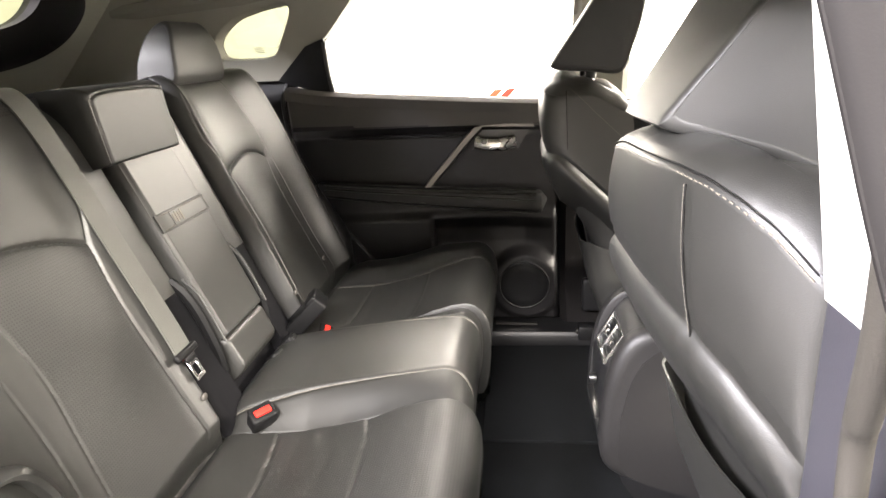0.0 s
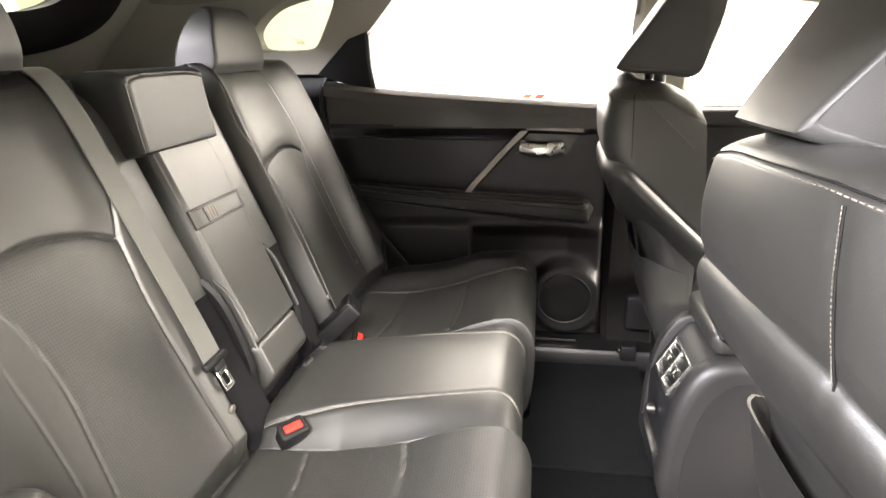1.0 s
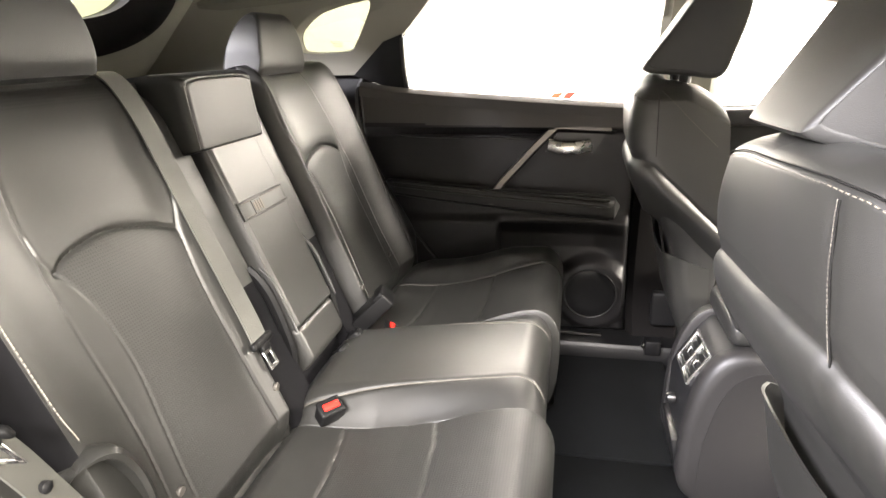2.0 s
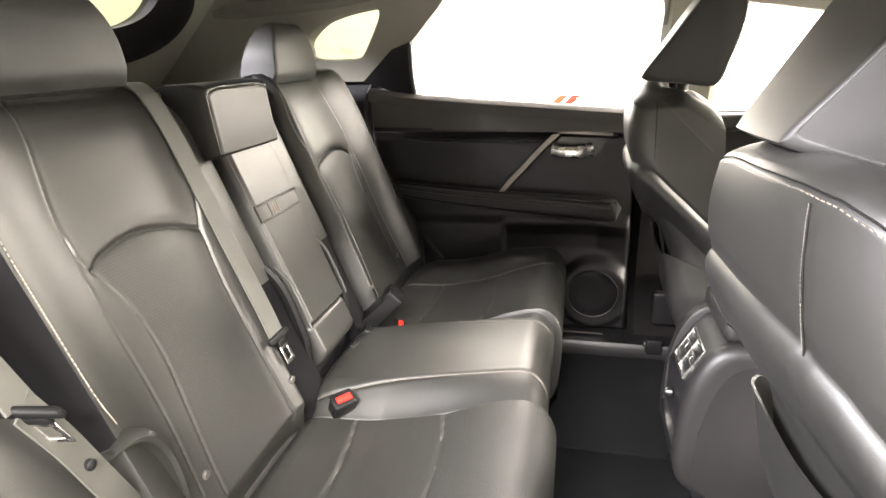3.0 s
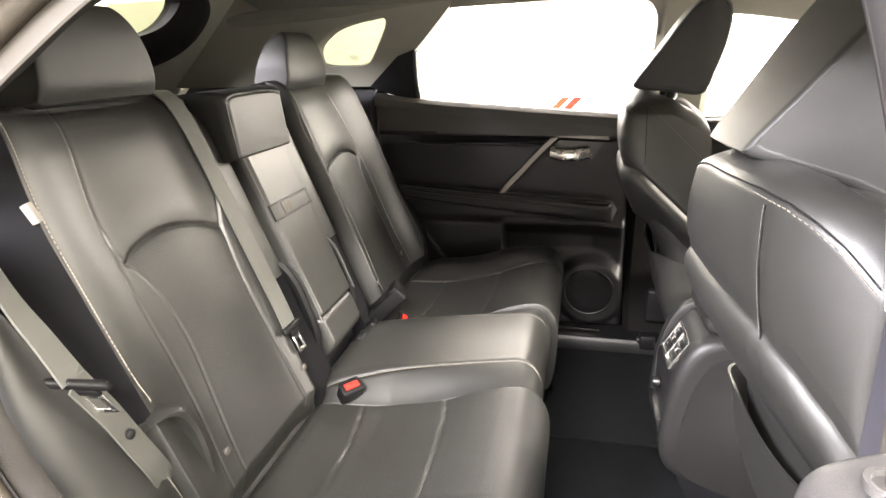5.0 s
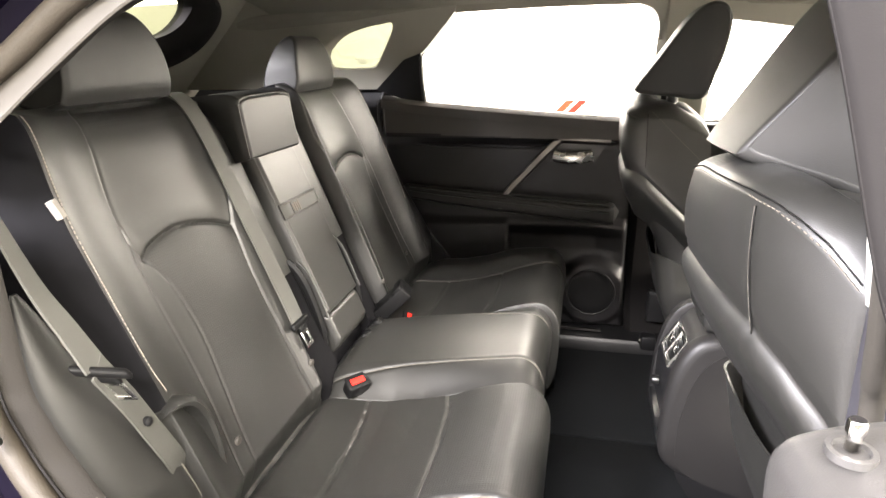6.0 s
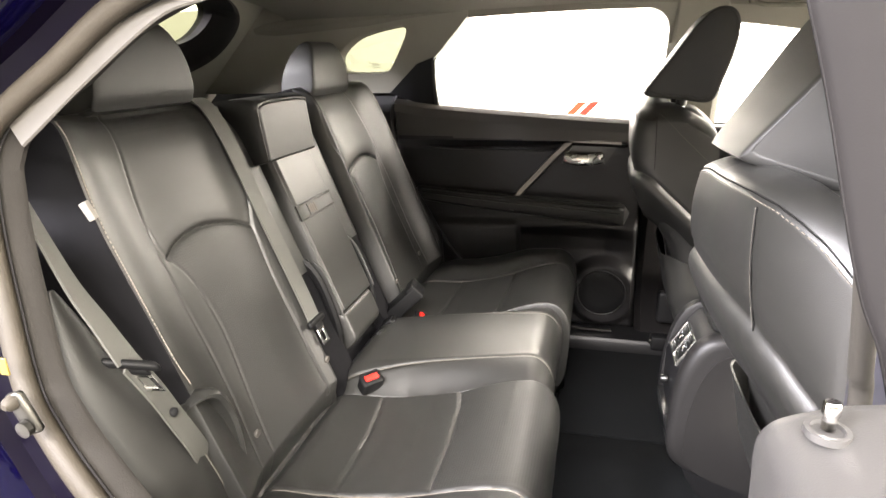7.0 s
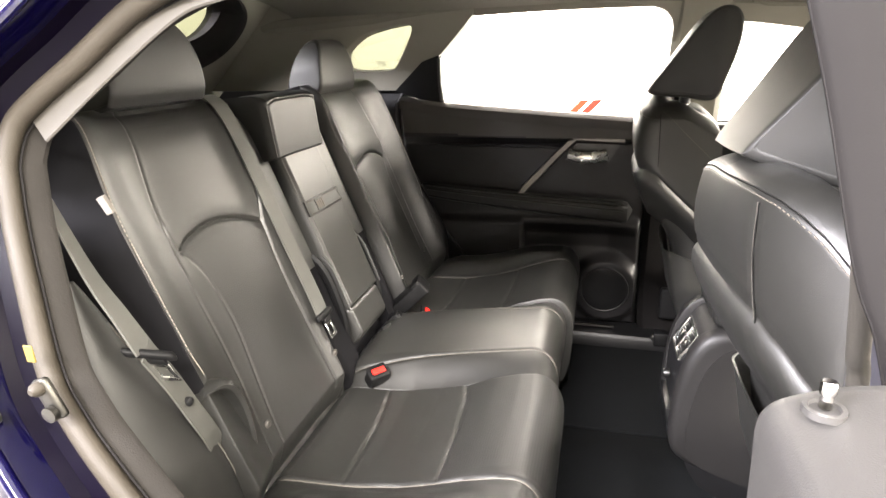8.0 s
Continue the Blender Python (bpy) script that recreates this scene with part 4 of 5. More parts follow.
    if mirror:
        side = side[:9] + [(0.288, 1.33), (0.262, 1.276), (0.19, 1.280), (0.13, 1.284), (0.110, 1.288)]
    prof = smooth_path([(a + hx - (0.08 * max(0.0, a - 0.12) if mirror else 0.0), 0, cc - (0.08 * max(0.0, cc - 1.33) if mirror else 0.0)) for a, cc in side + side[:1]], 90)[:-1]
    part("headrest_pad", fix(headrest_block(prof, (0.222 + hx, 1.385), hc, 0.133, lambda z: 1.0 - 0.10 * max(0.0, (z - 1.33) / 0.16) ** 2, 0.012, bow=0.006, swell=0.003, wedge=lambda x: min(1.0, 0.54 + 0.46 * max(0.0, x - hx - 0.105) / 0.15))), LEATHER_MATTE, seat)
    for d in (-0.06, 0.06):
        part("headrest_post", fix(sweep([Vector((0.205, hc + d, 1.20)), Vector((0.215, hc + d, 1.32))], circle(0.007), up=(1, 0, 0))), CHROME, seat, "chrome post")
        part("post_collar", fix(loft([[Vector((0.208 + r * math.cos(k * math.pi / 8), hc + d + r * math.sin(k * math.pi / 8), z)) for k in range(16)] for r, z in ((0.013, 1.262), (0.013, 1.280), (0.010, 1.283))])), PLASTIC, seat)
    return seat


front_seat(False, (0, 0, 0))
front_seat(True, (-0.075, 0, 0.035))["label"] = "black leather front seat set further back, chrome headrest posts"

# ---- rear of the centre console ----
def console():
    ob = thing("center_console", 0.25, YC, 0.40, "dark grey rear end of the centre console with air vents", "console")
    column = [(0.165, 0.49), (0.135, 0.57), (0.120, 0.64), (0.121, 0.735), (0.131, 0.765), (0.163, 0.822), (0.185, 0.850), (0.24, 0.858), (0.55, 0.858), (0.55, 0.42), (0.24, 0.42), (0.19, 0.45)]
    rings = [[Vector((a, YC + y, cc)) for a, cc in column] for y in (-0.082, 0.082)]
    part("column", loft(rings), PLASTIC, ob, sharp=50)
    wing = smooth_path([(0.35, 0, 0.868), (0.25, 0, 0.868), (0.195, 0, 0.866), (0.160, 0, 0.846), (0.135, 0, 0.800), (0.120, 0, 0.735), (0.114, 0, 0.66), (0.116, 0, 0.575), (0.155, 0, 0.530), (0.26, 0, 0.495), (0.35, 0, 0.48)], 50)
    wing = [(p.x, p.z) for p in wing] + [(0.55, 0.46), (0.55, 0.868)]
    for sgn in (-1, 1):
        rings = []
        for y, inset in ((0.076, 0.006), (0.080, 0.001), (0.086, 0.0), (0.102, 0.0), (0.110, 0.003), (0.116, 0.009), (0.119, 0.018)):
            rings.append([Vector((a + (inset if a < 0.33 else 0), YC + sgn * y, cc - (inset if cc > 0.70 else -inset))) for a, cc in wing])
        part("side_wing", loft(rings), CONSOLE, ob, "padded dark grey side wing")
        rings = [[Vector((a + 0.034, YC + sgn * y, cc - 0.002 - 0.03 * (cc > 0.7))) for a, cc in wing[4:-2]] + [Vector((0.5, YC + sgn * y, 0.50)), Vector((0.5, YC + sgn * y, 0.80))] for y in (0.110, 0.1205)]
        part("side_panel", loft(rings), CONSOLE, ob)
    part("lid", rbox(0.36, YC, 0.892, 0.36, 0.19, 0.05, 0.018, 3), LEATHER, ob, "padded console lid")
    # vents on the slanted rear face
    def face(y, s, lift=0.0):
        a, b = Vector((0.131, 0, 0.765)), Vector((0.163, 0, 0.822))
        n = Vector((-0.057, 0, 0.032)).normalized()
        p = a.lerp(b, s) + n * lift
        return Vector((p.x, YC + y, p.z))
    tilt = Matrix.Rotation(math.atan2(0.032, 0.057), 4, "Y")
    vent = bmesh.new()
    for y, w, dz, h in ((-0.052, 0.006, 0, 0.074), (0.052, 0.006, 0, 0.074), (0, 0.006, 0, 0.074), (0, 0.110, 0.035, 0.006), (0, 0.110, -0.035, 0.006)):
        p = face(y, 0.5, 0.003)
        off = tilt @ Vector((0, 0, dz))
        rbox(p.x + off.x, p.y, p.z + off.z, 0.008, w, h, 0.002, 2, vent, tilt)
    frame_part = part("vent_frame", vent, TONGUE, ob, "chrome vent frame")
    for y in (-0.026, 0.026):
        p = face(y, 0.5, 0.0008)
        part("vent_backing", rbox(p.x, p.y, p.z, 0.003, 0.046, 0.066, 0.001, 1, turn=tilt), GLOSS_BLACK, frame_part)
        for k in range(4):
            q = face(y, 0.5, 0.003)
            off = tilt @ Vector((0, 0, -0.024 + 0.016 * k))
            part("vent_slat", rbox(q.x + off.x, q.y, q.z + off.z, 0.006, 0.044, 0.003, 0.001, 1, turn=tilt), GLOSS_BLACK, frame_part)
        q = face(y, 0.5, 0.006)
        part("vent_tab", rbox(q.x, q.y, q.z, 0.008, 0.008, 0.016, 0.003, 2, turn=tilt), CHROME, frame_part)
    p = Vector((0.117, YC - 0.005, 0.700))
    part("socket_knob", loft([[p + Vector((-h, r * math.cos(k * math.pi / 8), r * math.sin(k * math.pi / 8))) for k in range(16)] for r, h in ((0.011, 0), (0.011, 0.012), (0.008, 0.016), (0.003, 0.017))]), GLOSS_BLACK, ob, "small black round socket")
    part("lower_pocket", rbox(0.123, YC, 0.60, 0.02, 0.13, 0.085, 0.005, 2, turn=Matrix.Rotation(radians(-10), 4, "Y")), GLOSS_BLACK, ob, "glossy black pocket")


console()

# ---- floor of the car ----
def carpet():
    bm = bmesh.new()
    g = []
    for i in range(61):
        row = []
        for j in range(41):
            x, y = -0.25 + 1.05 * i / 60, 0.33 + 1.68 * j / 40
            hump = 0.05 * math.exp(-((y - YC) / 0.14) ** 2)
            row.append(bm.verts.new((x, y, 0.375 + hump + 0.004 * noise.noise(Vector((x * 9, y * 9, 0))))))
        g.append(row)
    for i in range(60):
        for j in range(40):
            bm.faces.new((g[i][j], g[i + 1][j], g[i + 1][j + 1], g[i][j + 1]))
    r = bmesh.ops.extrude_face_region(bm, geom=bm.faces[:])
    for v in r["geom"]:
        if isinstance(v, bmesh.types.BMVert):
            v.co.z -= 0.06
    solid("floor_carpet", finish(bm), CARPET, "black carpet on the car floor between the seats", "carpet", kind="structure")
    for yc, w in ((1.60, 0.50), (0.76, 0.50)):
        mat_bm = rbox(0.03, yc, 0.392, 0.36, w, 0.012, 0.005, 2)
        solid("floor_mat", mat_bm, CARPET, "black carpet mat lying on the car floor", "floor mat", "floor mats")


carpet()

# ---- far door ----
def side_y(z):
    """The far side's plane above the belt leans inwards."""
    return 2.0 - 0.4 * (z - 1.2)


def far_door():
    ob = thing("rear_door", -0.3, 1.99, 0.45, "closed black rear car door with armrest and chrome handle", "car door", "car doors")
    x0, x1, z0, z1 = -0.80, 0.096, 0.44, 1.27

    def belt(x):
        return 1.205 + 0.095 * (0.04 - x) if x < 0.04 else 1.205

    def extra(u, v):
        x, z = x1 - u, z0 + v
        up = 0.03 * np.clip((z - 1.125) / 0.03, 0, 1)
        lower = 0.02 * np.clip((0.86 - z) / 0.03, 0, 1)
        pocket = -0.035 * np.clip((x + 0.34) / 0.012, 0, 1) * np.clip((0.85 - z) / 0.06, 0, 1) * np.clip((z - 0.62) / 0.12, 0, 1) * np.clip((0.10 - x) / 0.12, 0, 1)
        speaker = 0.03 * np.clip(1 - (np.hypot(x + 0.022, (z - 0.588)) - 0.108) / 0.03, 0, 1)
        return up + lower + pocket + speaker
    pad = Pad((x1, 1.985, z0), (-1, 0, 0), (0, 0, 1), x1 - x0, z1 - z0, 0.02, 0.02, 0.05, extra, [([(0.0, 0.650), (0.45, 0.672)], 0.002, 0.002), ([(0, 0.41), (0.12, 0.41)], 0.002, 0.002)])
    pad.N = Vector((0, -1, 0))
    bm = pad.mesh(130, 120)
    # trim the top to the rising belt line and the rear to the wheel arch
    for v in bm.verts:
        if v.co.z > 1.13:
            v.co.z = 1.13 + (v.co.z - 1.13) * (belt(v.co.x) - 1.13) / (z1 - 1.13)
        cut = -0.80 + 0.45 * max(0, 0.80 - v.co.z)
        if v.co.x < cut:
            v.co.x = cut
    finish(bm)
    for f in bm.faces:
        m = f.calc_center_median()
        if m.z > 1.172 - 0.035 * (m.x + 0.78) / 0.8:
            f.material_index = 1
    part("inner_panel", bm, (DOOR_DARK, BELT_PAD), ob)
    # trim strip under the belt
    strip = smooth_path([(-0.78, 1.962, 1.165), (-0.66, 1.960, 1.163), (-0.40, 1.958, 1.152), (-0.15, 1.957, 1.140), (0.03, 1.957, 1.132)], 40)
    part("trim_strip", sweep(strip, [(0.0, -0.012), (0.006, -0.008), (0.009, 0.0), (0.006, 0.008), (0.0, 0.012), (-0.004, 0.0)], up=(0, 0, 1)), GLOSS_BLACK, ob, "dark glossy trim strip")
    strip = smooth_path([(-0.72, 1.965, 1.140), (-0.60, 1.963, 1.122), (-0.40, 1.96, 1.118), (-0.17, 1.96, 1.112)], 40)
    part("trim_groove", sweep(strip, circle(0.006, 8)), SOFT_PLASTIC, ob)
    # armrest
    rings = []
    for k in range(41):
        t = k / 40
        x = -0.735 + 0.79 * t
        zc = 0.960 - 0.072 * t ** 0.8
        end = (1 - abs(2 * t - 1) ** 26) ** 0.5
        w, h = 0.078 * max(end, 0.05) * (0.55 + 0.45 * t), (0.026 + 0.013 * t) * max(end, 0.1)
        rings.append([Vector((x, 1.968 - w * (0.5 + 0.5 * math.copysign(abs(math.cos(a)) ** 0.55, math.cos(a))), zc + h * math.copysign(abs(math.sin(a)) ** 0.55, math.sin(a)))) for a in [2 * math.pi * q / 28 for q in range(28)]])
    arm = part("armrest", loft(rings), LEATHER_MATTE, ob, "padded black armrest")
    def along(t, out, up):
        """A point on the armrest's flank, t along it."""
        return (-0.735 + 0.79 * t, 1.968 - 0.078 * (0.55 + 0.45 * t) * out, 0.960 - 0.072 * t ** 0.8 + (0.022 + 0.014 * t) * up)
    for out, up, r, m in ((0.60, 1.18, 0.0035, LEATHER), (0.93, 0.98, 0.0040, LEATHER), (1.0, 0.35, 0.0030, LEATHER), (0.985, -0.80, 0.0022, SOFT_PLASTIC)):
        ridge = smooth_path([along(t, out, up) for t in (0.05, 0.25, 0.5, 0.75, 0.955)], 30)
        part("armrest_ridge", sweep(ridge, circle(r, 8)), m, arm)
    # pull strut rising to the handle bezel
    strut = smooth_path([(-0.352, 1.915, 0.900), (-0.345, 1.925, 0.930), (-0.322, 1.938, 0.965), (-0.27, 1.95, 1.02), (-0.21, 1.953, 1.085), (-0.150, 1.955, 1.143)], 30)
    part("pull_strut", sweep(strut, [(-0.016, 0.0), (-0.012, 0.007), (0.004, 0.008), (0.010, 0.0), (0.0, -0.006)], up=(0, -1, 0.0)), SATIN, ob, "satin metal pull strut")
    bar = [Vector((-0.158, 1.944, 1.147)), Vector((-0.08, 1.941, 1.143)), Vector((0.015, 1.941, 1.137))]
    part("handle_bezel", sweep(bar, rect(0.006, 0.008, 0.6), up=(0, 0, 1)), SATIN, ob, "satin metal bezel")
    part("handle_recess", extrude_poly([(-0.185, 1.065), (-0.145, 1.132), (0.005, 1.128), (-0.035, 1.062)], lambda a, b, d: Vector((a, 1.962 - d, b)), 0.006), GLOSS_BLACK, ob, "glossy black handle recess")
    lever = smooth_path([(-0.172, 1.945, 1.088), (-0.13, 1.932, 1.082), (-0.08, 1.932, 1.082), (-0.045, 1.943, 1.088)], 16)
    part("door_handle", sweep(lever, circle(0.021, 16, 0.55), up=(0, -1, 0)), TONGUE, ob, "chrome door lever")
    pivot = rbox(-0.165, 1.946, 1.095, 0.018, 0.012, 0.032, 0.005, 3)
    part("handle_pivot", pivot, TONGUE, ob)
    # speaker
    c = Vector((-0.028, 0, 0.598))
    def disc(r, y, n=48):
        return [Vector((c.x + r * math.cos(2 * math.pi * k / n), y, c.z + r * math.sin(2 * math.pi * k / n))) for k in range(n)]
    part("speaker_grille", loft([disc(0.081, 1.93), disc(0.081, 1.911), disc(0.076, 1.908), disc(0.05, 1.906), disc(0.01, 1.905)]), PLASTIC, ob, "round black speaker grille")
    ring = [Vector((c.x + 0.084 * math.cos(a), 1.908, c.z + 0.084 * math.sin(a))) for a in [2 * math.pi * k / 64 for k in range(65)]]
    part("speaker_ring", sweep(ring, circle(0.0035, 8), up=(0, 1, 0), caps=False), SOFT_PLASTIC, ob)
    # window frame round the opening
    opening = [(-0.632, 1.270), (-0.628, 1.36), (-0.620, 1.435), (-0.56, 1.497), (-0.50, 1.552), (-0.46, 1.568), (-0.193, 1.574), (0.0, 1.566), (0.085, 1.548), (0.118, 1.525), (0.131, 1.489), (0.130, 1.40), (0.137, 1.20)]
    for pick in (opening[:3],):
        path = [Vector((a, side_y(b), b)) for a, b in pick]
        part("window_frame", sweep(smooth_path(path, 30), rect(0.007, 0.02, 0.5), up=(0, 1, 0.4)), RUBBER, ob, "black window surround")
    sail = [(-0.800, 1.322), (-0.70, 1.285), (-0.622, 1.268), (-0.622, 1.30), (-0.625, 1.40), (-0.615, 1.44), (-0.68, 1.42)]
    part("sail_panel", extrude_poly(sail, lambda a, b, d: Vector((a, side_y(b) - 0.02 + d, b)), 0.03), PLASTIC, ob, "black corner panel")
    sill = smooth_path([(-0.78, 1.955, 1.288), (-0.62, 1.95, 1.264), (-0.3, 1.95, 1.233), (0.04, 1.955, 1.203), (0.115, 1.96, 1.20)], 30)
    part("belt_pad", sweep(sill, [(0.03, -0.03), (0.035, 0.0), (0.02, 0.012), (-0.03, 0.012), (-0.03, -0.03)], up=(0, 0, 1)), BELT_PAD, ob, "soft belt-line pad")


far_door()


def front_door():
    ob = thing("front_door", 0.7, 1.99, 0.45, "closed front car door with black trim", "car door", "car doors")
    part("inner_panel", rbox(0.75, 1.99, 0.80, 1.0, 0.06, 0.78, 0.02), PLASTIC, ob)
    part("belt_pad", rbox(0.75, 1.965, 1.165, 1.0, 0.06, 0.05, 0.015, 3), SOFT_PLASTIC, ob)


front_door()

# ---- body shell: pillars, roof, quarter trim ----
def far_side():
    """Far pillars and quarter trim, with their window openings."""
    ob = thing("quarter_trim", -1.1, 1.93, 0.6, "light grey quarter panel trim with a small rear window", "car trim")
    outer = [(-0.47, 1.60), (-0.488, 1.556), (-0.612, 1.440), (-0.762, 1.322), (-1.60, 1.345), (-1.60, 1.62), (-0.9, 1.64)]
    hole = [(-0.706, 1.530), (-0.715, 1.505), (-0.774, 1.422), (-0.80, 1.402), (-0.85, 1.397), (-0.94, 1.400), (-0.968, 1.415), (-0.960, 1.458), (-0.893, 1.506), (-0.82, 1.527), (-0.761, 1.536), (-0.72, 1.54)]
    # ring of quads between opening and border
    n = 96
    def at(poly, t):
        k = t * len(poly)
        i = int(k) % len(poly)
        f = k - int(k)
        a, b = poly[i], poly[(i + 1) % len(poly)]
        return Vector((a[0] + (b[0] - a[0]) * f, a[1] + (b[1] - a[1]) * f, 0))
    c = Vector((-0.84, 1.465, 0))
    inner, border = [], []
    hp = smooth_path([(a, b, 0) for a, b in hole + hole[:1]], n)[:-1]
    for p in hp:
        d = (p - c).normalized()
        best = None
        for i in range(len(outer)):
            a, b = Vector((*outer[i], 0)), Vector((*outer[(i + 1) % len(outer)], 0))
            e = b - a
            den = d.x * e.y - d.y * e.x
            if abs(den) < 1e-9:
                continue
            t = ((a.x - c.x) * e.y - (a.y - c.y) * e.x) / den
            s = ((a.x - c.x) * d.y - (a.y - c.y) * d.x) / den
            if t > 0 and -1e-6 <= s <= 1 + 1e-6 and (best is None or t < best):
                best = t
        border.append(c + d * (best or 0.5))
    def lift(p, d):
        rear = max(0.0, -0.95 - p.x)
        return Vector((p.x, side_y(p.y) - 0.012 + d - 0.30 * rear * rear, p.y))
    rings = [[lift(p, 0.055) for p in hp], [lift(c + (p - c) * 1.04, 0.004) for p in hp], [lift(c + (p - c) * 1.10, 0.0) for p in hp]]
    for f in (0.25, 0.5, 0.75, 1.0):
        rings.append([lift((c + (p - c) * 1.10).lerp(q, f), 0.0) for p, q in zip(hp, border)])
    rings.append([lift(q, 0.05) for q in border])
    part("trim_panel", loft(rings, caps=False), PILLAR, ob)
    pane = bmesh.new()
    vs = [pane.verts.new(lift(c + (p - c) * 1.02, 0.05)) for p in hp]
    pane.faces.new(vs)
    part("quarter_glass", pane, QUARTER, ob, "tinted quarter window pane").visible_shadow = False
    mark = bmesh.new()
    for k in range(4):
        p = lift(Vector((-0.855 + 0.002 * k, 1.428 - 0.005 * k, 0)), 0.045)
        rbox(p.x, p.y, p.z, 0.032 - 0.004 * (k % 2), 0.0008, 0.0016, 0, 1, mark)
    part("glass_mark", mark, SOFT_PLASTIC, ob, "tiny unreadable print on the pane")
    # dark lower quarter panel and wheel-arch side behind the seat
    low = extrude_poly([(-0.74, 1.36), (-0.80, 0.95), (-0.62, 0.62), (-0.50, 0.44), (-1.7, 0.44), (-1.7, 1.37)], lambda a, b, d: Vector((a, 1.968 + d, b)), 0.05)
    solid("quarter_panel", low, PLASTIC, "black lower side panel beside the rear seat", "car trim", kind="structure")
    seal = smooth_path([(-0.775, 1.955, 1.318), (-0.80, 1.945, 1.25), (-0.788, 1.948, 1.10), (-0.733, 1.95, 0.97), (-0.668, 1.95, 0.845), (-0.547, 1.95, 0.68), (-0.46, 1.95, 0.54)], 50)
    solid("door_seal", sweep(seal, circle(0.008, 10), up=(0, 1, 0)), PLASTIC, "black rubber door seal", "seal", kind="structure")


far_side()


def pillar(points, a, b, mat, label, up=(0, 1, 0)):
    return solid("pillar", sweep(smooth_path(points, 30), rect(a, b, 0.7), up=up), mat, label, "car pillar", kind="structure")


pillar([(0.217, 1.85, 1.62), (0.217, 1.89, 1.50), (0.217, 1.945, 1.35), (0.217, 1.985, 1.19)], 0.086, 0.03, PILLAR, "light grey upper part of the far centre pillar")
pillar([(0.195, 1.975, 1.19), (0.19, 1.978, 1.05), (0.185, 1.98, 0.9), (0.18, 1.975, 0.6), (0.19, 1.96, 0.40)], 0.088, 0.03, DARK_PILLAR, "dark grey far centre pillar between the doors")
pillar([(0.95, 1.60, 1.55), (1.25, 1.85, 1.15)], 0.05, 0.04, DARK_PILLAR, "dark far windscreen pillar")


def window_header(name, poly, label):
    solid(name, extrude_poly(poly, lambda a, b, d: Vector((a, side_y(b) - 0.012 + d, b)), 0.04), PILLAR, label, "trim", kind="structure")


window_header("trim", bez([(-0.10, 1.572), (0.0, 1.566), (0.085, 1.548), (0.118, 1.525), (0.131, 1.489), (0.131, 1.45)], 24) + [(0.16, 1.45), (0.16, 1.66), (-0.10, 1.66)], "grey rounded corner of the rear door window")
window_header("trim", bez([(0.302, 1.42), (0.303, 1.47), (0.314, 1.492), (0.345, 1.496), (0.50, 1.471), (0.75, 1.425), (1.1, 1.34)], 30) + [(1.1, 1.62), (0.27, 1.66), (0.27, 1.42)], "grey header over the far front window")


def roof():
    bm = bmesh.new()
    g = []
    for i in range(41):
        row = []
        for j in range(31):
            x, s = -1.12 + 2.42 * i / 40, -1 + 2 * j / 30
            z = 1.635 - 0.075 * abs(s) ** 3.5 - 0.06 * max(0, x - 0.3) ** 2
            row.append(bm.verts.new((x, YC + 0.70 * s, z)))
        g.append(row)
    for i in range(40):
        for j in range(30):
            bm.faces.new((g[i][j], g[i][j + 1], g[i + 1][j + 1], g[i + 1][j]))
    r = bmesh.ops.extrude_face_region(bm, geom=bm.faces[:])
    for v in r["geom"]:
        if isinstance(v, bmesh.types.BMVert):
            v.co.z += 0.07
    solid("ceiling_headliner", finish(bm), HEADLINER, "grey fabric headliner of the car roof", "headliner", kind="structure")
    for y in (1.872, 2 * YC - 1.872):
        rail = smooth_path([(-1.25, y - 0.02 if y > YC else y + 0.02, 1.56), (-0.6, y, 1.585), (0.0, y, 1.585), (0.6, y, 1.55), (1.1, y, 1.49)], 30)
        solid("roof_rail_trim", sweep(rail, rect(0.035, 0.03, 0.6)), HEADLINER, "grey trim along the roof edge", "trim", kind="structure")


roof()


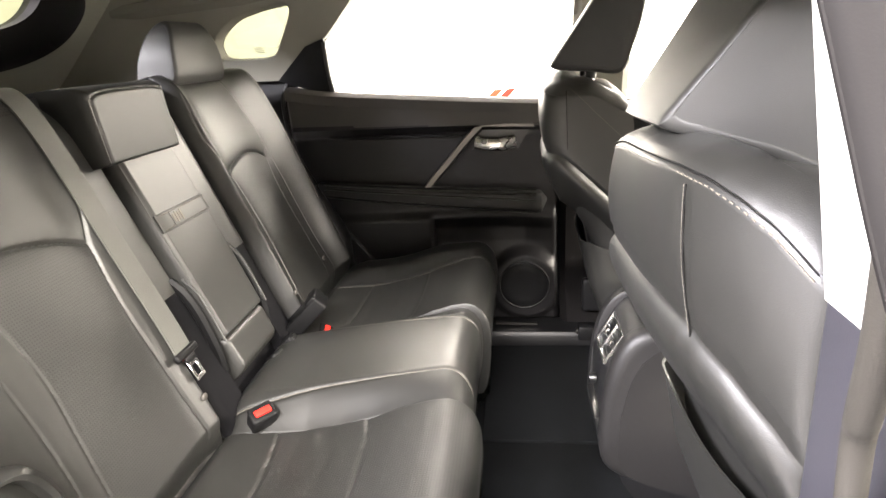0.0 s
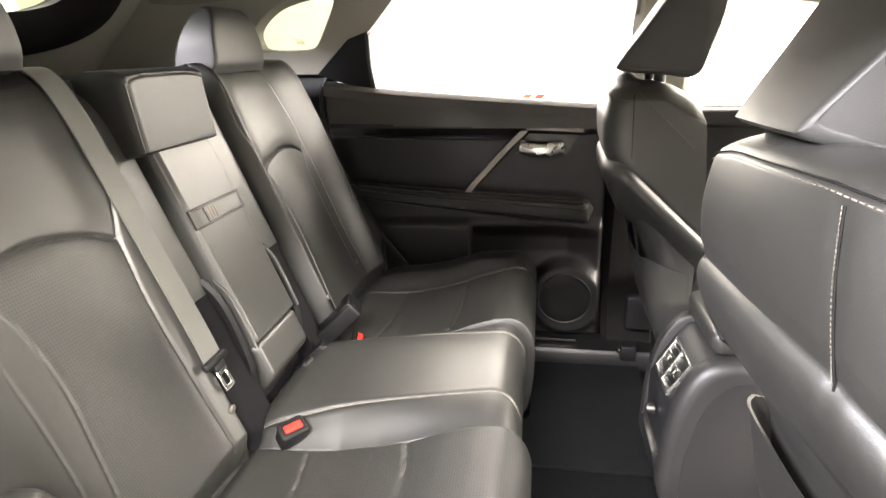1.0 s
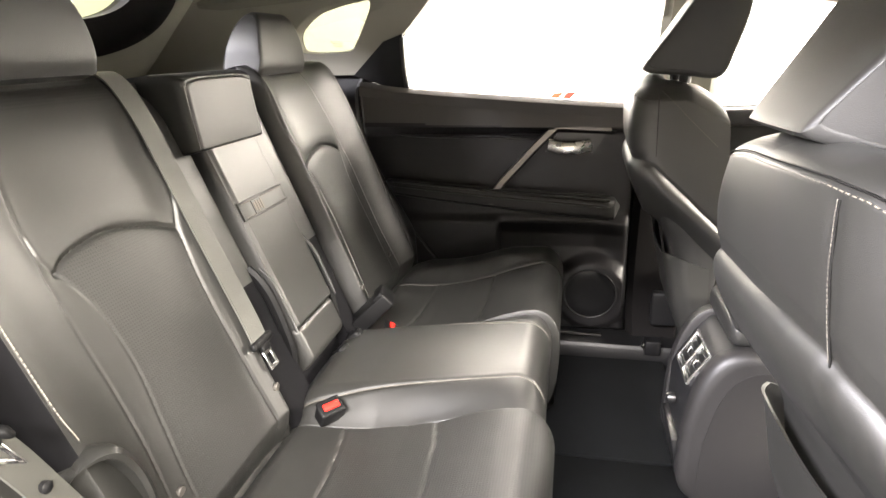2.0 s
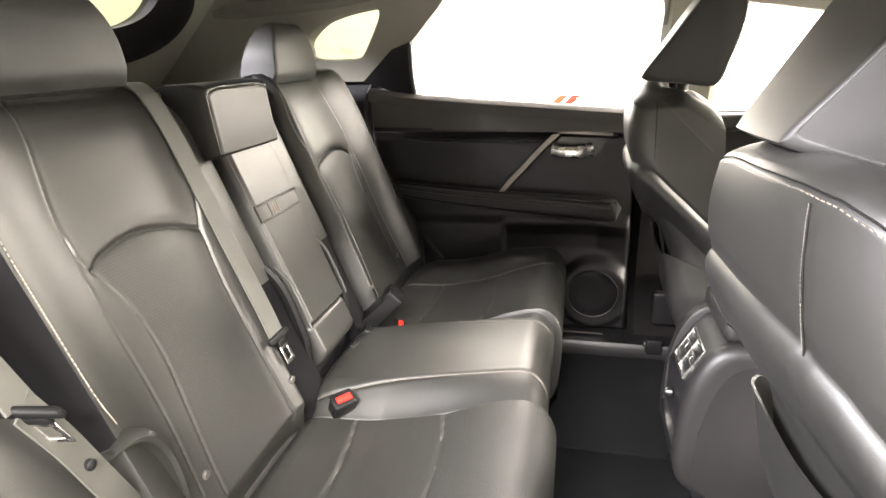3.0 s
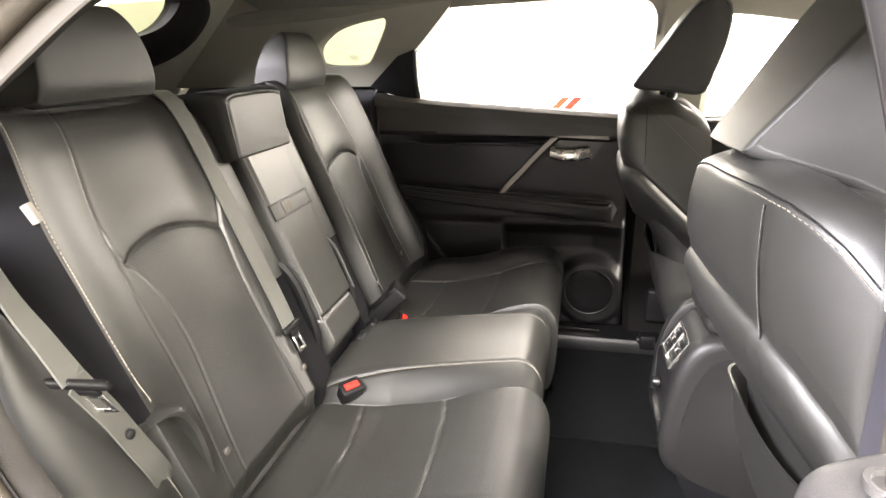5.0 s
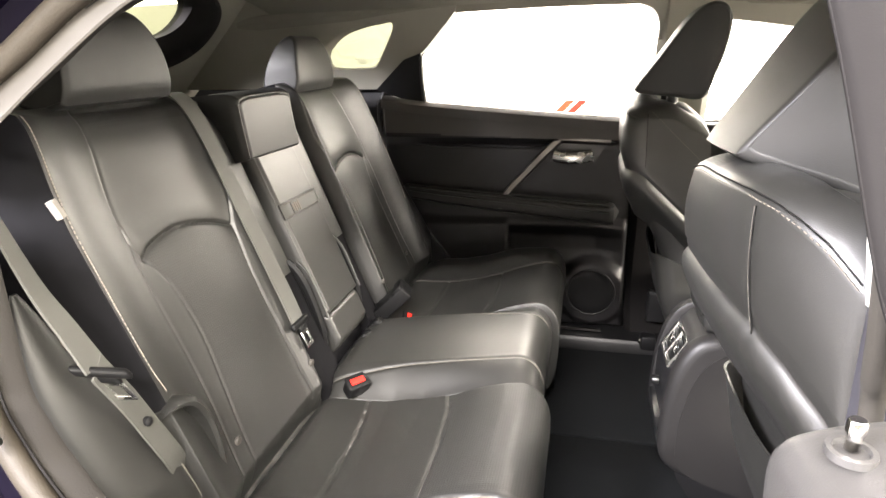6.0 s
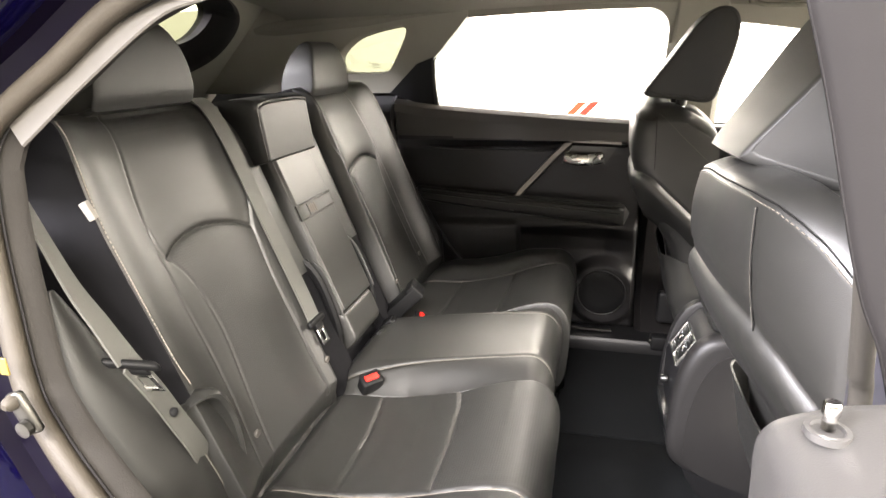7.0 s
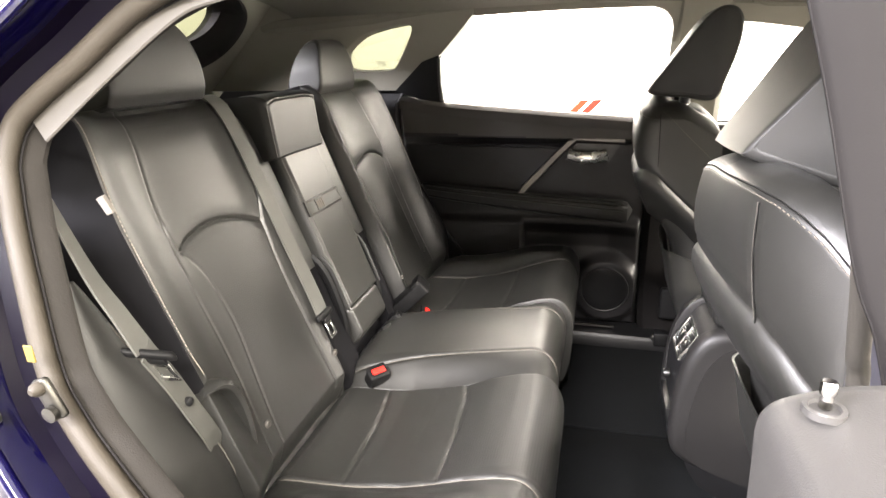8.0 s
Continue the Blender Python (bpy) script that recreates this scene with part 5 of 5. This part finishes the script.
def tailgate():
    """The sloping hatch with its window and thick black surround."""
    ob = thing("tailgate", -1.45, YC, 0.6, "black tailgate trim round a tinted rear window", "tailgate")
    def at(y, z, d=0.0):
        return Vector((-1.11 - (1.62 - z) * 1.1 - 0.10 * ((y - YC) / 0.7) ** 2 - 0.0 + d, y, z))
    def rr(hw, z0, z1, r, n=80):
        out = []
        for k in range(n):
            a = 2 * math.pi * k / n
            c, s = math.cos(a), math.sin(a)
            out.append((YC + hw * math.copysign(abs(c) ** (2 / r), c), (z0 + z1) / 2 + (z1 - z0) / 2 * math.copysign(abs(s) ** (2 / r), s)))
        return out
    inner, outer, border = rr(0.305, 1.486, 1.632, 2.5), rr(0.495, 1.392, 1.640, 2.3), rr(0.80, 1.16, 1.88, 7.0)
    mid = [((a[0] + b[0]) / 2, (a[1] + b[1]) / 2) for a, b in zip(inner, outer)]
    rings = [[at(y, z, -0.05) for y, z in inner], [at(y, z, 0.0) for y, z in inner], [at(y, z, 0.035) for y, z in mid], [at(y, z, 0.02) for y, z in outer], [at(y, z, -0.06) for y, z in outer]]
    part("surround", loft(rings, caps=False), DARK_PILLAR, ob, "black rear window surround")
    part("lining", loft([[at(y, z, 0.0) for y, z in outer], [at(y, z, 0.0) for y, z in border], [at(y, z, -0.03) for y, z in border], [at(y, z, -0.03) for y, z in outer]], caps=False), PILLAR, ob, "grey tailgate lining")
    pane = bmesh.new()
    pane.faces.new([pane.verts.new(at(y, z, -0.03)) for y, z in inner])
    part("rear_glass", pane, PRIVACY, ob, "tinted rear window pane").visible_shadow = False
    part("lower_trim", rbox(-1.66, YC, 0.90, 0.06, 1.36, 0.92, 0.02), PLASTIC, ob)


tailgate()
solid("cargo_cover", rbox(-1.28, YC, 1.300, 0.66, 1.40, 0.02, 0.006), PLASTIC, "black cargo cover behind the rear seat", "cargo cover")

# far sill plate
solid("body_side", rbox(-0.2, 2.075, 0.72, 3.4, 0.03, 0.94, 0.01), PLASTIC, "black inner face of the far body side", "car body")


def sills():
    plate = smooth_path([(-0.30, 1.93, 0.425), (-0.10, 1.925, 0.425), (0.10, 1.92, 0.425), (0.20, 1.92, 0.425), (0.45, 1.92, 0.425)], 20)
    solid("sill_plate", sweep(plate, [(0.06, -0.05), (0.06, 0.0), (0.05, 0.012), (-0.05, 0.02), (-0.06, 0.0), (-0.06, -0.05)]), PLASTIC, "dark grey scuff plate along the far sill", "sill", kind="structure")
    solid("sill_bar", sweep([Vector((-0.13, 1.915, 0.452)), Vector((0.015, 1.912, 0.450))], rect(0.008, 0.004)), SATIN, "short metal insert on the sill plate", "sill", kind="structure")
    plate = [Vector((-0.35, 0.32, 0.42)), Vector((0.9, 0.32, 0.42))]
    solid("sill_plate", sweep(plate, [(0.09, -0.06), (0.09, 0.0), (0.05, 0.015), (-0.05, 0.02), (-0.09, 0.0), (-0.09, -0.06)]), SOFT_PLASTIC, "dark grey scuff plate along the near sill", "sill", kind="structure")


sills()

# ---- near side: door opening ----
APERTURE = [(0.10, 0.475, 1.535), (-0.20, 0.482, 1.545), (-0.42, 0.482, 1.540), (-0.554, 0.478, 1.508), (-0.650, 0.456, 1.444), (-0.704, 0.443, 1.408), (-0.737, 0.433, 1.379), (-0.747, 0.419, 1.341),
            (-0.741, 0.407, 1.307), (-0.730, 0.393, 1.265), (-0.706, 0.370, 1.201), (-0.668, 0.338, 1.107), (-0.627, 0.320, 1.058), (-0.571, 0.303, 1.005), (-0.49, 0.29, 0.91), (-0.41, 0.28, 0.78), (-0.35, 0.275, 0.64), (-0.30, 0.275, 0.50), (-0.24, 0.275, 0.43)]


def near_side():
    ob = thing("car_body", -0.7, 0.3, 0.2, "dark blue car body round the open rear door", "car body")
    path = smooth_path(APERTURE, 110)
    part("weatherstrip", sweep(path, [(0.013, 0.0), (0.010, 0.008), (0.003, 0.011), (-0.006, 0.010), (-0.012, 0.002), (-0.010, -0.008), (0.0, -0.011), (0.010, -0.008)], up=(0, -1, 0.25)), SEAL, ob, "beige-grey rubber weatherstrip", 85)
    # offset copies of the path, towards the inside and the outside of the opening
    def offset(out, inward):
        res = []
        for i, p in enumerate(path):
            t = (path[min(i + 1, len(path) - 1)] - path[max(i - 1, 0)]).normalized()
            n = Vector((-t.z, 0, t.x)) * -1
            n.normalize()
            res.append(p + n * out + Vector((0, inward, 0)))
        return res
    def band(a, b, c):
        rings = [[p, q, r] for p, q, r in zip(a, b, c)]
        thick = [[*ring, *[q + Vector((0.0, 0.006, 0.0)) for q in ring[::-1]]] for ring in rings]
        return loft(thick)
    part("inner_trim", band(offset(0.010, 0.004), offset(-0.010, 0.010), offset(-0.024, 0.028)), TRIM_EDGE, ob, "dark grey inner edge trim")
    part("trim_groove", sweep(offset(-0.0125, 0.0085), circle(0.0014, 6), up=(0, -1, 0.25)), DARK_PILLAR, ob, "thin dark gap")
    part("door_jamb", band(offset(0.012, -0.004), offset(0.030, -0.012), offset(0.036, -0.030)), JAMB_SHADE_PAINT, ob, "dark blue door jamb, shade put into its paint")
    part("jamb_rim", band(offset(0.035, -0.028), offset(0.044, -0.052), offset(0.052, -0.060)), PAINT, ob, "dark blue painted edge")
    part("jamb_lip", sweep(offset(0.050, -0.060), circle(0.0075, 12), up=(0, -1, 0.25)), FLANGE_GLINT_PAINT, ob, "rounded dark blue flange, glint put into its paint")

    def turned(a, b):
        """Offsets that turn away above the wheel arch and flare out below it."""
        return [p.lerp(q, min(1.0, max(0.0, (1.06 - p.z) / 0.10))) for p, q in zip(a, b)]
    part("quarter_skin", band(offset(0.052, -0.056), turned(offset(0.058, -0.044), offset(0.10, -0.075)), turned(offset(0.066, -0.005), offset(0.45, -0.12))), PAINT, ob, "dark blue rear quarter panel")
    # striker and bump stop on the jamb
    part("striker_plate", rbox(-0.626, 0.301, 1.105, 0.022, 0.010, 0.050, 0.006, 3, turn=Matrix.Rotation(radians(-20), 4, "Y")), STEEL, ob)
    p = Vector((-0.631, 0.296, 1.120))
    part("bump_stop", loft([[p + Vector((r * math.cos(k * math.pi / 6), -h, r * math.sin(k * math.pi / 6))) for k in range(12)] for r, h in ((0.0085, 0), (0.0075, 0.006), (0.0035, 0.010))]), SEAL, ob, "rubber bump stop")
    p = Vector((-0.620, 0.295, 1.092))
    part("striker_bolt", loft([[p + Vector((r * math.cos(k * math.pi / 6), -h, r * math.sin(k * math.pi / 6))) for k in range(12)] for r, h in ((0.009, 0), (0.009, 0.006), (0.004, 0.007))]), STEEL, ob)
    part("jamb_sticker", rbox(-0.652, 0.312, 1.150, 0.012, 0.002, 0.02, 0.0005, 1), YELLOW, ob, "small yellow sticker")
    p = Vector((-0.690, 0.285, 1.085))
    part("jamb_screw", loft([[p + Vector((r * math.cos(k * math.pi / 6), -h, r * math.sin(k * math.pi / 6))) for k in range(12)] for r, h in ((0.009, 0), (0.009, 0.004), (0.004, 0.005))]), STEEL, ob)
    # light inner trim of the rear pillar, its colour darkened against the near lamps
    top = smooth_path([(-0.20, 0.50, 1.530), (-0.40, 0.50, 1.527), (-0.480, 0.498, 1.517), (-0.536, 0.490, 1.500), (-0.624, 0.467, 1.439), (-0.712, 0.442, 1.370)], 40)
    part("pillar_trim", sweep(top, rect(0.017, 0.0022, 0.8), up=(0, -1, 0.3)), DIMMED_TRIM, ob, "light grey pillar trim, darkened in its colour")
    wall = extrude_poly([(-0.80, 1.34), (-0.79, 1.0), (-0.72, 0.8), (-0.62, 0.44), (-1.7, 0.44), (-1.7, 1.34)], lambda a, b, d: Vector((a, 0.375 - d, b)), 0.04)
    part("side_lining", wall, PLASTIC, ob, "black plastic side lining")
    upper = extrude_poly([(-0.72, 1.58), (-0.68, 1.54), (-0.88, 1.345), (-1.6, 1.345), (-1.35, 1.62), (-0.9, 1.63)], lambda a, b, d: Vector((a, 2 * YC - side_y(b) + 0.03 - d, b)), 0.03)
    part("upper_lining", upper, PILLAR, ob, "light grey upper trim")


near_side()
def near_pillar():
    def inner(z):
        return 0.521 + 0.40 * max(0.0, z - 1.194) - 0.05 * max(0.0, 1.194 - z)

    def column(z0, z1, x0, x1, wide, lean=0.0):
        rings = []
        for k in range(13):
            z = z0 + (z1 - z0) * k / 12
            y = inner(z)
            c = 0.008
            rings.append([Vector((a, b, z)) for a, b in ((x0 + c, y), (x1, y), (x1, y - wide), (x0, y - wide), (x0, y - c), (x0 + 0.3 * c, y - 0.3 * c))])
        return loft(rings)
    solid("pillar", column(1.196, 1.60, 0.184, 0.30, 0.12), GLARE_PILLAR, "upper trim of the near centre pillar, glare in its colour", "car pillar", kind="structure", sharp=60)
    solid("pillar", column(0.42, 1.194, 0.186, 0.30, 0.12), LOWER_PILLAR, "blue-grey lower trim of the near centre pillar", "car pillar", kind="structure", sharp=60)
    edge = smooth_path([(0.030, 0.40, 1.57), (0.058, 0.357, 1.454), (0.071, 0.337, 1.396), (0.085, 0.31, 1.32), (0.0935, 0.297, 1.283), (0.106, 0.284, 1.245), (0.125, 0.272, 1.15), (0.14, 0.268, 0.95), (0.15, 0.268, 0.42)], 40)
    rings = [[p + Vector(d) for d in ((0, 0, 0), (0.004, -0.006, 0), (0.05, -0.010, 0), (0.13, -0.010, 0), (0.13, 0.02, 0), (0.05, 0.02, 0), (0.010, 0.006, 0))] for p in (q - Vector((0.001, 0, 0)) for q in edge)]
    solid("pillar", loft(rings), DARK_PILLAR, "dark outer edge of the near centre pillar beside the open door", "car pillar", kind="structure", sharp=60)
    strip = smooth_path([(0.098, 0.315, 1.31), (0.112, 0.335, 1.26), (0.128, 0.362, 1.205), (0.140, 0.380, 1.17), (0.150, 0.386, 1.05), (0.155, 0.388, 0.80), (0.155, 0.388, 0.44)], 30)
    solid("weatherstrip", sweep(strip, circle(0.008, 16), up=(0, 1, 0)), DIMMED_TRIM, "beige rubber weatherstrip along the centre pillar", "seal", kind="structure")
    seal = [p + Vector((-0.0005, 0.001, 0)) for p in edge]
    solid("door_seal", sweep(seal, circle(0.0015, 8), up=(0, 1, 0)), DARK_PILLAR, "thin dark seal along the centre pillar", "seal", kind="structure")


near_pillar()
solid("rocker_panel", rbox(0.4, 0.29, 0.30, 2.4, 0.16, 0.22, 0.03, 3), PAINT, "dark blue rocker panel under the doors", "car body")


def near_door():
    """The open rear door, swung out by a right angle, seen along its inner trim."""
    ob = thing("rear_door", 0.10, 0.2, 0.45, "open rear car door with grey trim and chrome lock knob", "car door", "car doors")
    rings = []
    prof = smooth_path([(0.048, 0.50), (0.043, 0.75), (0.040, 1.00), (0.036, 1.16), (0.0345, 1.202), (0.039, 1.218), (0.052, 1.228), (0.085, 1.239), (0.12, 1.238), (0.135, 1.20)], 44)
    prof = [Vector((p.x, 0, p.y)) for p in prof] + [Vector((0.16, 0, 1.10)), Vector((0.17, 0, 0.80)), Vector((0.14, 0, 0.50))]
    for y, f in ((0.262, 0.980), (0.2605, 0.992), (0.257, 0.998), (0.250, 1.0), (0.10, 1.0), (-0.2, 1.005), (-0.72, 1.03)):
        rings.append([Vector((0.10 + (p.x - 0.10) * (f if y > 0.2 else 1), y, 0.8 + (p.z - 0.8) * f)) for p in prof])
    part("inner_panel", loft(rings), DOOR_TRIM, ob, "soft grey door trim")
    k0 = Vector((0.060, 0.232, 1.2365))
    def disc(r, h, off=0.0):
        return [k0 + Vector((r * math.cos(a) + 0.0, r * math.sin(a), h)) for a in [2 * math.pi * q / 24 for q in range(24)]]
    part("lock_bezel", loft([disc(0.0115, -0.004), disc(0.0112, 0.0002), disc(0.0085, 0.0004), disc(0.0078, -0.002)]), DOOR_TRIM, ob, "flat grey ring")
    part("lock_knob", loft([disc(0.0036, 0.0), disc(0.0036, 0.008), disc(0.0045, 0.010), disc(0.0045, 0.016), disc(0.0036, 0.0172)]), CHROME, ob, "chrome lock knob")


near_door()


def near_front_door():
    ob = thing("front_door", 0.8, 0.33, 0.45, "closed near front door with black trim", "car door", "car doors")
    part("inner_panel", rbox(0.80, 0.35, 0.80, 1.05, 0.07, 0.80, 0.02), PLASTIC, ob)


near_front_door()
solid("dashboard", rbox(1.35, YC, 0.85, 0.4, 1.4, 0.5, 0.1, 4), PLASTIC, "black dashboard ahead of the front seats", "dashboard")
# a small white care tag sewn into the backrest edge
solid("seat_tag", rbox(NEAR_EDGE.x + 0.001, NEAR_EDGE.y - 0.006, NEAR_EDGE.z, 0.010, 0.016, 0.028, 0.001, 1, turn=pose(0, 0, 0, 0, -20, 30)), WHITE_TAG, "small white fabric tag on the backrest edge", "tag")


def roof_handle():
    ob = thing("roof_handle", 0.42, 1.80, 1.53, "grey folded roof handle above the far front window", "handle")
    bar = smooth_path([(0.34, 1.80, 1.552), (0.36, 1.797, 1.540), (0.42, 1.795, 1.535), (0.48, 1.797, 1.532), (0.50, 1.80, 1.542)], 24)
    part("grip", sweep(bar, rect(0.008, 0.006, 0.6)), HEADLINER, ob)
    for x in (0.337, 0.503):
        part("mount", rbox(x, 1.803, 1.553, 0.022, 0.018, 0.020, 0.005, 2), HEADLINER, ob)


roof_handle()


def seat_bracket():
    ob = thing("seat_bracket", 0.17, 1.865, 0.43, "dark metal seat rail bracket beside the far sill", "bracket")
    part("plate", rbox(0.175, 1.862, 0.445, 0.05, 0.045, 0.05, 0.006, 2), PLASTIC, ob)
    part("bolt", loft([[Vector((0.150 - h, 1.862 + r * math.cos(k * math.pi / 5), 0.446 + r * math.sin(k * math.pi / 5))) for k in range(10)] for r, h in ((0.011, -0.004), (0.011, 0.005), (0.006, 0.007))]), STEEL, ob)


seat_bracket()
